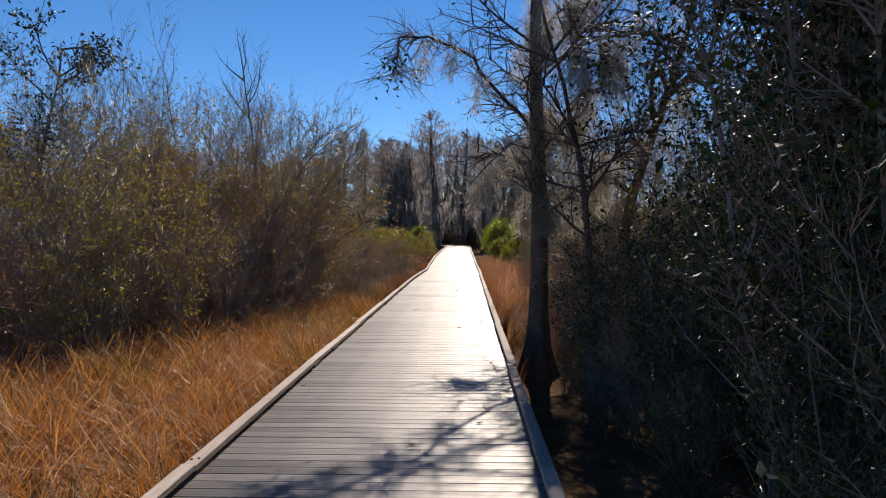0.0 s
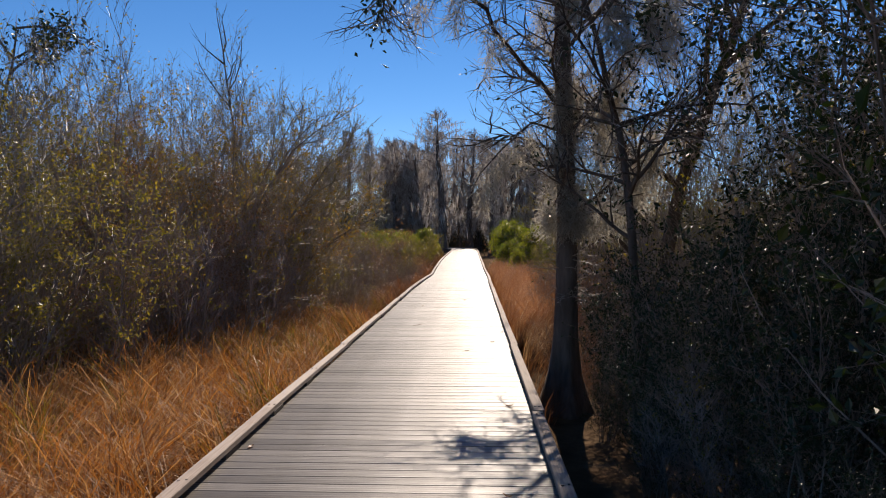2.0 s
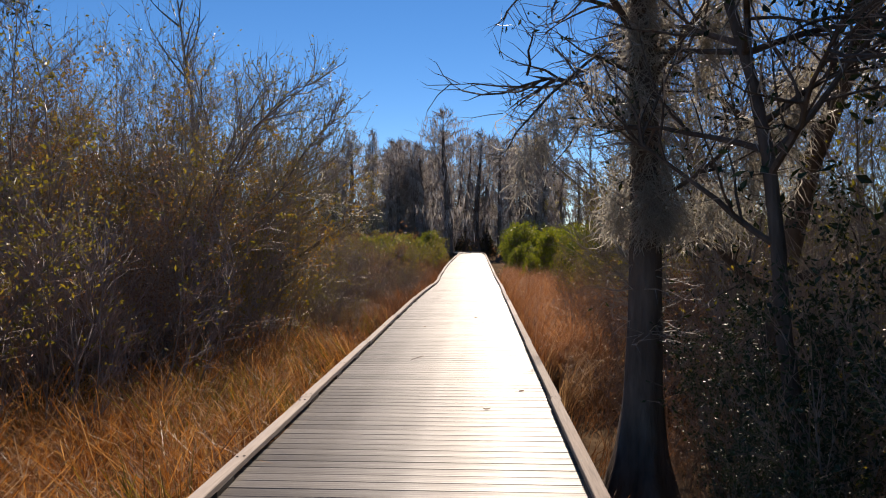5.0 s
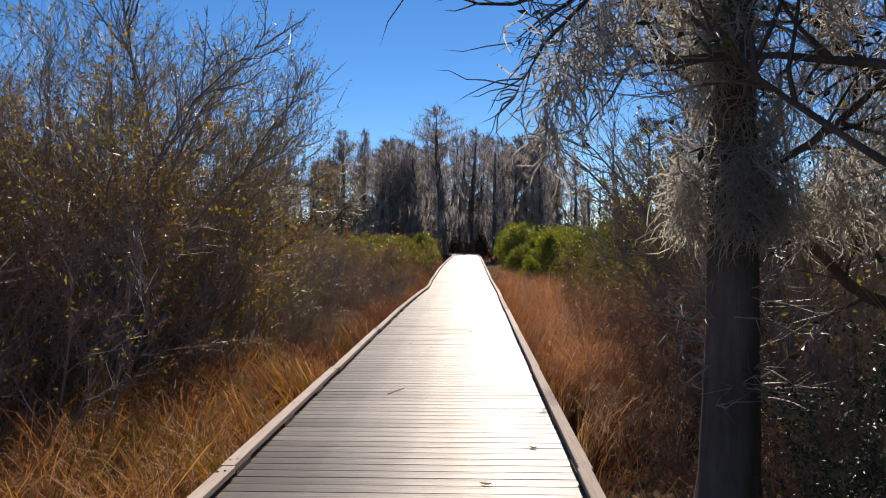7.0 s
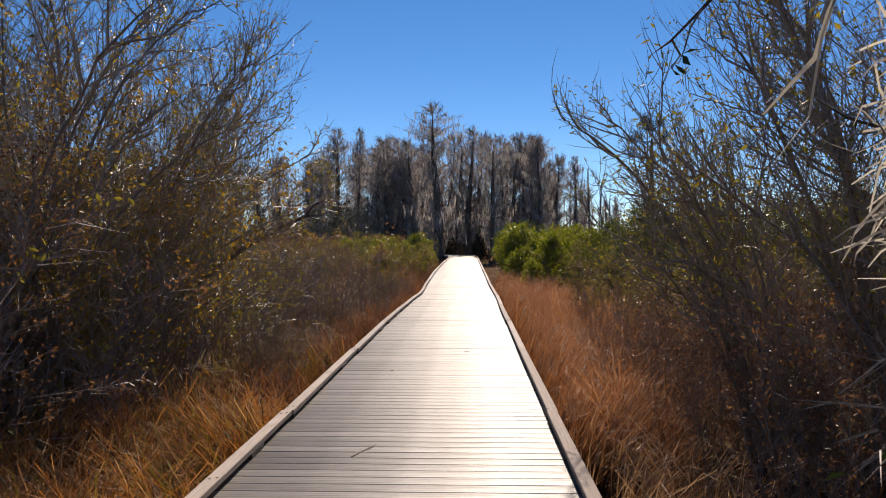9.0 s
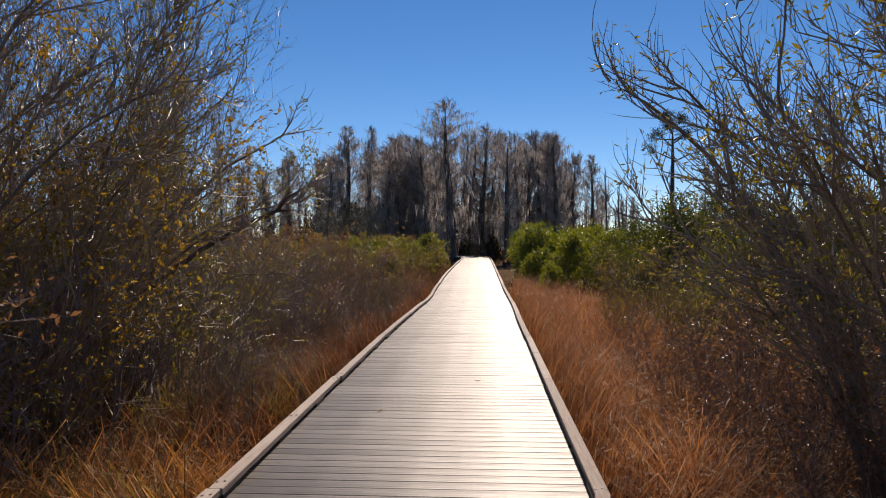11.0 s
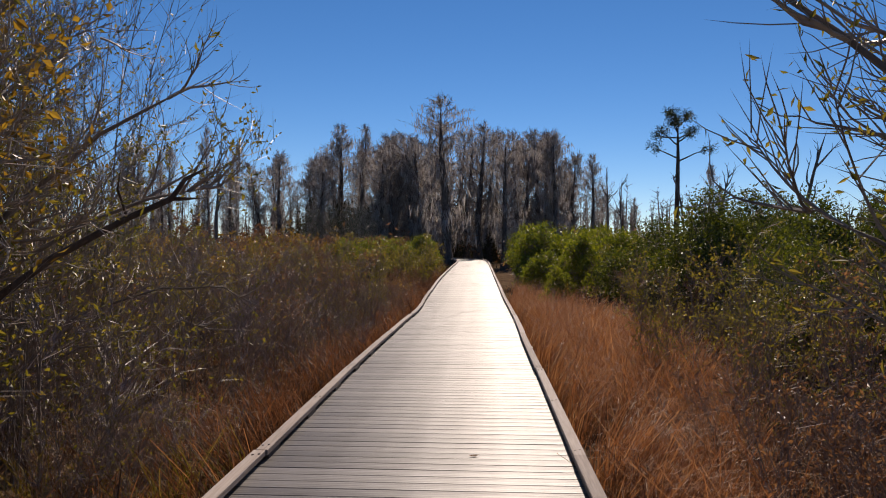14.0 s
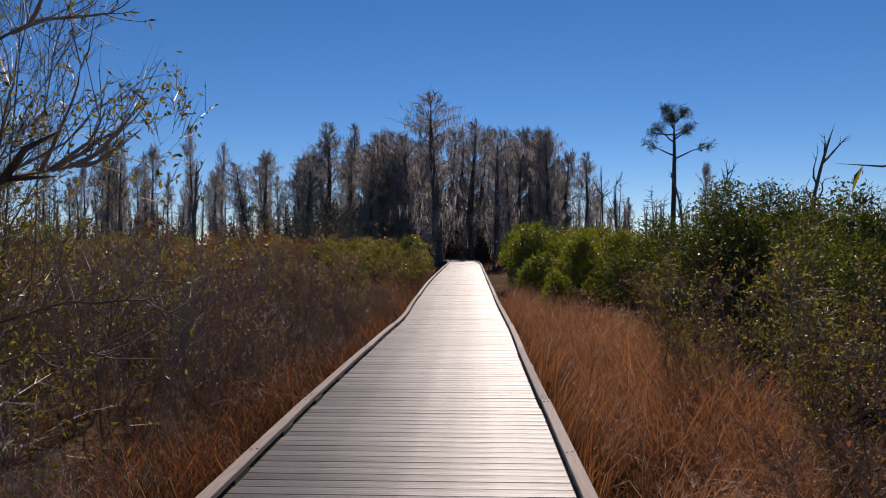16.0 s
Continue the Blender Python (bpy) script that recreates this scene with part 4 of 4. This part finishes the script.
def make_pine():
    rng = np.random.default_rng(21)
    root = thing("pine_tree", "lone slender pine with a small flat-topped dark crown", "tree", at=Matrix.Translation((16.2, 75.0, GROUND_Z)))
    trunk, br, nd = Build(), Build(), Build()
    line = limb_line(rng, (0, 0, -0.1), (0.0, 0, 1), 12.2, 8, 0.02, 0.03)
    trunk.tube(line, [0.3, 0.24, 0.22, 0.2, 0.19, 0.17, 0.14, 0.1, 0.05], 9)
    ends = []
    for t, a, ln in [(0.73, 0.1, 3.2), (0.75, 3.2, 2.6), (0.84, 2.2, 1.6), (0.86, 5.6, 1.6), (0.88, 0.6, 1.7), (0.89, 3.6, 1.6), (0.92, 1.6, 1.4), (0.93, 4.2, 1.4), (0.96, 5.4, 1.2), (0.97, 0.4, 1.2), (0.98, 2.6, 1.1), (0.99, 3.6, 0.9), (0.99, 1.2, 0.8)]:
        p, d = along(line, t)
        bl = limb_line(rng, p, (math.cos(a), math.sin(a) * 0.8, 0.35), ln, 4, 0.18, 0.07)
        br.tube(bl, np.linspace(0.07, 0.02, 5), 4)
        for _ in range(7):
            q, d2 = along(bl, rng.uniform(0.6, 1))
            tl = limb_line(rng, q, side_way(rng, d2, 0.7), rng.uniform(0.25, 0.5), 2, 0.2, 0.1)
            br.tube(tl, [0.02, 0.015, 0.006], 3)
            ends.append(tl[-1])
        ends.append(bl[-1])
    for e in ends:
        nd.leaves(np.tile(e, (24, 1)) + rng.normal(0, 0.16, (24, 3)), rng, 0.34, 0.045, -0.2)
    part("trunk", trunk, BARK_PINE, root, smooth=True)
    part("limb", br, BARK_PINE, root)
    part("foliage", nd, NEEDLE, root)


make_pine()


def make_snag(x, y, h, seed, lean=0.05, forks=6, r=0.1):
    rng = np.random.default_rng(seed)
    root = thing("dead_tree", "bare dead tree with a few broken crooked limbs", "tree", "dead trees in the marsh", at=Matrix.Translation((x, y, GROUND_Z)))
    trunk, br = Build(), Build()
    line = limb_line(rng, (0, 0, -0.1), (lean, 0, 1), h, 7, 0.07, 0.04)
    trunk.tube(line, np.linspace(r, r * 0.25, 8), 7)
    for _ in range(forks):
        p, d = along(line, rng.uniform(0.5, 0.95))
        bl = limb_line(rng, p, side_way(rng, d, rng.uniform(0.4, 0.8)), h * rng.uniform(0.1, 0.24), 4, 0.2, 0.12)
        br.tube(bl, np.linspace(r * 0.4, r * 0.08, 5), 4)
        for _ in range(3):
            q, d2 = along(bl, rng.uniform(0.4, 1))
            br.tube(limb_line(rng, q, side_way(rng, d2, 0.6), h * 0.06, 2, 0.2, 0.1), [r * 0.12, r * 0.09, r * 0.03], 3)
    part("trunk", trunk, DEADWOOD, root, smooth=True)
    part("crown", br, DEADWOOD, root)


make_snag(13.4, 62, 7.0, 31, 0.06, 7, 0.13)
make_snag(15.8, 64, 7.4, 32, -0.04, 9, 0.13)
make_snag(15.5, 50, 7.7, 33, 0.03, 5, 0.15)
make_snag(12.2, 84, 9.4, 34, 0.0, 9, 0.12)
make_snag(13.8, 84, 8.8, 35, 0.02, 9, 0.12)
make_snag(-4.4, 18.2, 6.6, 36, 0.0, 12, 0.05)
make_snag(-13.5, 52, 6.5, 37, 0.03, 6, 0.12)


# ---- the mossy cypress beside the curb ----
def branch_tree(root, rng, trunk_b, br, tw, lf, line, r0, specs, twig_n, leaf_n, moss_b, moss_n):
    for t, d, ln, lift in specs:
        p, _ = along(line, t)
        bl = limb_line(rng, p, d, ln, 8, 0.10, lift)
        br.tube(bl, np.linspace(r0, 0.007, 9), 6)
        for _ in range(int(9 * ln)):
            q, d2 = along(bl, rng.uniform(0.2, 1))
            sl = limb_line(rng, q, side_way(rng, d2, rng.uniform(0.5, 1.1)), rng.uniform(0.35, 0.95), 5, 0.16, 0.0)
            br.tube(sl, np.linspace(0.011, 0.003, 6), 4)
            for _ in range(twig_n):
                w, d3 = along(sl, rng.uniform(0.1, 1))
                tl = limb_line(rng, w, side_way(rng, d3, rng.uniform(0.4, 1.1)), rng.uniform(0.12, 0.45), 3, 0.2, -0.02)
                tw.tube(tl, [0.0045, 0.0035, 0.0025, 0.001], 3)
                if rng.uniform() < leaf_n:
                    lf.extend(along(tl, rng.uniform(0.3, 1))[0] for _ in range(3))
        for _ in range(int(moss_n * ln)):
            q, _ = along(bl, rng.uniform(0.25, 1))
            if q[0] < -0.05 or q[1] < -0.9:
                continue
            moss_drape(moss_b, rng, q, rng.uniform(0.3, 1.0), 0.045, 120)


def make_mossy_cypress():
    rng = np.random.default_rng(77)
    root = thing("mossy_cypress", "grey-barked cypress with grey moss hanging from crooked limbs", "tree", at=Matrix.Translation((1.64, 10.9, GROUND_Z)))
    trunk, br, tw, ms, lfb = Build(), Build(), Build(), Build(), Build()
    z = np.array([-0.1, 0.15, 0.45, 0.9, 1.5, 2.2, 3.0, 4.0, 5.0, 6.2, 7.5])
    line = np.column_stack([0.045 * np.sin(z * 0.9) + 0.004 * z, 0.04 * np.sin(z * 0.8 + 1), z])
    rad = [0.36, 0.27, 0.195, 0.145, 0.128, 0.115, 0.108, 0.10, 0.085, 0.055, 0.02]
    # fluted butt: radius swells in ribs near the ground
    sides = 22
    ang = np.linspace(0, 2 * math.pi, sides, endpoint=False)
    fine = np.linspace(0, len(z) - 1, 44)
    verts = []
    for q in fine:
        c = np.array([np.interp(q, range(len(z)), line[:, k]) for k in range(3)])
        r = np.interp(q, range(len(z)), rad)
        flute = 0.22 * max(0.0, 1 - c[2] / 1.1)
        for a in ang:
            rr = r * (1 + flute * math.cos(5 * a + 0.6) + 0.05 * noise.noise(Vector((3 * math.cos(a), 3 * math.sin(a), c[2] * 1.2))))
            verts.append((c[0] + rr * math.cos(a), c[1] + rr * math.sin(a), c[2]))
    trunk.add(verts, [(i * sides + j, i * sides + (j + 1) % sides, (i + 1) * sides + (j + 1) % sides, (i + 1) * sides + j) for i in range(len(fine) - 1) for j in range(sides)])
    lf = []
    zline = np.column_stack([np.interp(np.linspace(0, 10, 30), range(11), line[:, k]) for k in range(3)])
    specs = []
    for t, d, ln, lift in [
        (0.56, (-0.5, 0.3, 0.8), 0.6, -0.03), (0.6, (-0.8, -0.2, 0.4), 1.0, -0.02), (0.67, (-0.9, 0.3, 0.5), 1.2, -0.05), (0.66, (-0.4, -0.6, 0.9), 1.3, -0.04),
        (0.62, (0.8, -0.4, 0.8), 2.2, -0.03), (0.52, (0.8, -0.3, 0.3), 1.6, 0.05), (0.7, (-0.2, 0.7, 0.8), 1.6, -0.04),
        (0.72, (0.4, -0.9, 0.5), 2.4, -0.05), (0.66, (0.2, 0.9, 0.6), 1.8, -0.04), (0.78, (-0.7, -0.4, 0.5), 1.8, -0.06),
        (0.8, (0.8, 0.3, 0.5), 2.2, -0.05), (0.84, (0.2, -0.9, 0.4), 2.0, -0.06), (0.87, (-0.5, 0.5, 0.6), 1.6, -0.03), (0.9, (0.5, -0.2, 0.8), 1.6, 0.0), (0.74, (0.9, -0.8, 0.4), 2.4, -0.05)]:
        specs.append((t, d, ln, lift))
    branch_tree(root, rng, trunk, br, tw, lf, zline, 0.022, specs, 7, 0.07, ms, 9.0)
    # beards clinging to the bole and to short spurs beside it
    for _ in range(24):
        p, _ = along(zline, rng.uniform(0.5, 0.86))
        a = rng.uniform(0, 2 * math.pi)
        off = rng.uniform(0.12, 0.30)
        q = p + np.array((off * math.cos(a), off * math.sin(a), 0.0))
        br.tube([p, p + (q - p) * 0.6 + np.array((0, 0, 0.04)), q], [0.012, 0.008, 0.004], 4)
        moss_drape(ms, rng, q, rng.uniform(0.35, 0.8), 0.045, 120)
    for _ in range(15):
        p, _ = along(zline, rng.uniform(0.5, 0.8))
        moss_drape(ms, rng, p + np.array((rng.uniform(-0.14, 0.14), -0.17, 0.0)), rng.uniform(0.25, 0.6), 0.04, 120)
    # thin limb hanging low in front of the bole, with moss along it
    hang = np.array([(-0.03, -0.05, 3.3), (-0.4, -0.45, 3.35), (-0.75, -0.9, 3.0), (-0.98, -1.2, 2.72), (-1.09, -1.28, 2.52)])
    br.tube(hang, [0.018, 0.012, 0.009, 0.006, 0.0025], 5)
    for _ in range(26):
        q, d2 = along(hang, rng.uniform(0.3, 1))
        tl = limb_line(rng, q, side_way(rng, d2, rng.uniform(0.4, 1.0)), rng.uniform(0.12, 0.35), 5, 0.3, -0.06)
        tw.tube(tl, [0.0035, 0.003, 0.0026, 0.002, 0.0015, 0.0008], 3)
    for u in (0.25, 0.4, 0.52, 0.63, 0.72):
        moss_drape(ms, rng, along(hang, u)[0], rng.uniform(0.2, 0.5), 0.04, 120)
    # the long limb over the boards, with a drooping leafy tip
    ctrl = np.array([(0.0, 0.0, 3.55), (-0.45, -0.55, 3.95), (-0.98, -1.45, 4.3), (-1.45, -2.15, 4.42), (-1.76, -2.55, 4.25), (-1.83, -2.65, 3.85)])
    limb = np.column_stack([np.interp(np.linspace(0, 5, 16), range(6), ctrl[:, k]) for k in range(3)]) + rng.normal(0, 0.018, (16, 3))
    br.tube(limb, np.linspace(0.03, 0.006, 16), 6)
    for _ in range(120):
        q, d2 = along(limb, rng.uniform(0.1, 1))
        sl = limb_line(rng, q, side_way(rng, d2, rng.uniform(0.5, 1.1)), rng.uniform(0.2, 0.6), 5, 0.2, 0.0)
        tw.tube(sl, np.linspace(0.007, 0.002, 6), 4)
        for _ in range(5):
            w, d3 = along(sl, rng.uniform(0.2, 1))
            tw.tube([w, w + side_way(rng, d3, 0.7) * rng.uniform(0.08, 0.3)], [0.003, 0.001], 3)
    lf += [limb[-1] + rng.normal(0, 1, 3) * np.array((0.10, 0.10, 0.15)) for _ in range(60)]
    for u in (0.35, 0.5, 0.62):
        moss_drape(ms, rng, along(limb, u)[0], rng.uniform(0.3, 0.55), 0.05, 120)
    for _ in range(240):
        p, _ = along(zline, rng.uniform(0.36, 0.82))
        a = rng.uniform(0, 2 * math.pi)
        sl = limb_line(rng, p, (math.cos(a), math.sin(a), rng.uniform(-0.2, 0.7)), rng.uniform(0.15, 0.65), 4, 0.28, 0.0)
        tw.tube(sl, [0.006, 0.005, 0.004, 0.003, 0.001], 3)
        for _ in range(5):
            q, d2 = along(sl, rng.uniform(0.3, 1))
            tw.tube([q, q + side_way(rng, d2, 0.8) * rng.uniform(0.06, 0.22)], [0.003, 0.001], 3)
        if rng.uniform() < 0.15:
            lf += [sl[-1], sl[-2]]
    lfb.leaves(lf, rng, 0.07, 0.03)
    part("trunk", trunk, BARK_CYPRESS, root, smooth=True)
    part("limb", br, BARK_CYPRESS, root)
    part("crown", tw, TWIG_GREY, root)
    tagged(part("hanging_moss", ms, MOSS, root, "pale grey hanging moss"), kind="stuff")
    part("foliage", lfb, LEAF_DARK, root)


make_mossy_cypress()


def make_lean_tree(name, label, at, height, lean, r0, seed, leaf_mat, specs_n=10, leaf_n=0.3, moss_n=0.0, reach=1.6, leaf=(0.055, 0.02)):
    """A crooked swamp tree or large willow with arching limbs."""
    rng = np.random.default_rng(seed)
    root = thing(name, label, "tree", at=Matrix.Translation((at[0], at[1], GROUND_Z)))
    trunk, br, tw, ms, lfb = Build(), Build(), Build(), Build(), Build()
    line = limb_line(rng, (0, 0, -0.1), (*lean, 1), height, 12, 0.09, 0.02)
    trunk.tube(line, np.linspace(r0, r0 * 0.2, 13), 9)
    specs = []
    for i in range(specs_n):
        a = rng.uniform(0, 2 * math.pi)
        specs.append((rng.uniform(0.25, 0.97), (math.cos(a) + lean[0] * 1.5, math.sin(a) + lean[1] * 1.5, rng.uniform(0.3, 0.9)), reach * rng.uniform(0.7, 1.25), rng.uniform(-0.05, 0.04)))
    lf = []
    branch_tree(root, rng, trunk, br, tw, lf, line, r0 * 0.4, specs, 6, leaf_n, ms, moss_n)
    part("trunk", trunk, BARK_CYPRESS, root, smooth=True)
    part("limb", br, BARK_CYPRESS, root)
    part("crown", tw, TWIG_GREY, root)
    if ms.v:
        part("hanging_moss", ms, MOSS, root, "pale grey hanging moss")
    lfb.leaves(lf, rng, *leaf)
    part("foliage", lfb, leaf_mat, root)


make_lean_tree("swamp_tree", "crooked grey swamp tree in the shaded thicket", (2.35, 9.6), 6.5, (-0.2, 0.02), 0.06, 201, LEAF_DARK, 12, 0.3, 0.5)
make_lean_tree("swamp_tree", "stout grey swamp tree hung with moss behind the shrubs", (2.75, 12.0), 7.0, (0.02, 0.0), 0.12, 202, LEAF_DARK, 12, 0.25, 1.6)
make_lean_tree("slender_tree", "slender tree with leafy crown above bare shrubs", (-9.6, 17.2), 7.0, (0.05, 0.0), 0.07, 207, LEAF_DARK, 14, 1.0, 0.0, 1.4, (0.12, 0.055))


# ---- deck boards, last ----
def lay_boards():
    rng = np.random.default_rng(9)
    meshes = [box_mesh("plank", DECK, 2.0 * (HALF + CURB_W) + 0.02 + e, PITCH - 0.0048, 0.04, 0.004) for e in (0.0, 0.02, 0.035)]
    rest = Build()
    s, i = -6.9, 0
    while s < ROUTE_END - 0.1:
        m = route_matrix(s, rng.normal(0, 0.006), rng.normal(0, 0.0005)) @ pose(0, 0, 0, rng.normal(0, 0.07), rng.normal(0, 0.03), rng.normal(0, 0.05))
        if 0.5 < s < 42.2:
            part("plank", meshes[i % 3], DECK, boardwalk).matrix_basis = m
        else:
            v, f = bevel_box(2.0 * (HALF + CURB_W) + rng.uniform(0, 0.03), PITCH - 0.0048, 0.04, 0.004)
            rest.add([tuple(m @ Vector(q)) for q in v], f)
        s += PITCH
        i += 1
    tagged(part("far_planks", rest, DECK, boardwalk), kind="stuff")


lay_boards()


# ---- litter on the boards ----
def make_litter():
    rng = np.random.default_rng(14)
    for x, y in [(-1.0, 7.4), (0.95, 8.7), (0.26, 5.3), (0.7, 5.9), (0.82, 6.4), (-0.2, 4.7), (0.55, 11.8), (0.9, 12.6), (-0.5, 17.9), (0.35, 19.4)]:
        b = Build()
        n = 7
        u = np.linspace(0, 1, n)
        w = 0.016 * np.sin(np.pi * np.clip(u, 0.02, 0.98)) ** 0.8
        ln, curl = rng.uniform(0.05, 0.08), rng.uniform(0.008, 0.016)
        mid = np.column_stack([ln * u, 0.004 * np.sin(3 * u), 0.003 + curl * (2 * u - 1) ** 2])
        left = mid + np.column_stack([0 * u, w, 0.5 * w])
        right = mid + np.column_stack([0 * u, -w, 0.5 * w])
        b.add(np.vstack([mid, left, right]), [q for i in range(n - 1) for q in ((i, i + 1, n + i + 1, n + i), (i + 1, i, 2 * n + i, 2 * n + i + 1))])
        ob = new("fallen_leaf", b.mesh("fallen_leaf", LEAF_RUST))
        ob.matrix_basis = route_matrix(y, x, 0.001) @ pose(0, 0, 0, 0, 0, rng.uniform(0, 360))
        tagged(ob, "curled dry brown leaf lying on the boards", "leaf", "fallen leaves")
    b = Build()
    b.tube(limb_line(rng, (0, 0, 0.006), (0.3, 1, 0), 0.38, 6, 0.06), [0.004, 0.004, 0.0035, 0.003, 0.003, 0.002, 0.001], 5)
    b.tube(limb_line(rng, (0.06, 0.15, 0.006), (0.6, 1, 0), 0.16, 3, 0.06), [0.003, 0.0025, 0.002, 0.001], 5)
    ob = tagged(new("fallen_twig", b.mesh("fallen_twig", TWIG_BROWN)), "thin dry forked twig lying on the boards", "twig")
    ob.matrix_basis = route_matrix(14.45, -0.4, 0.002)


make_litter()
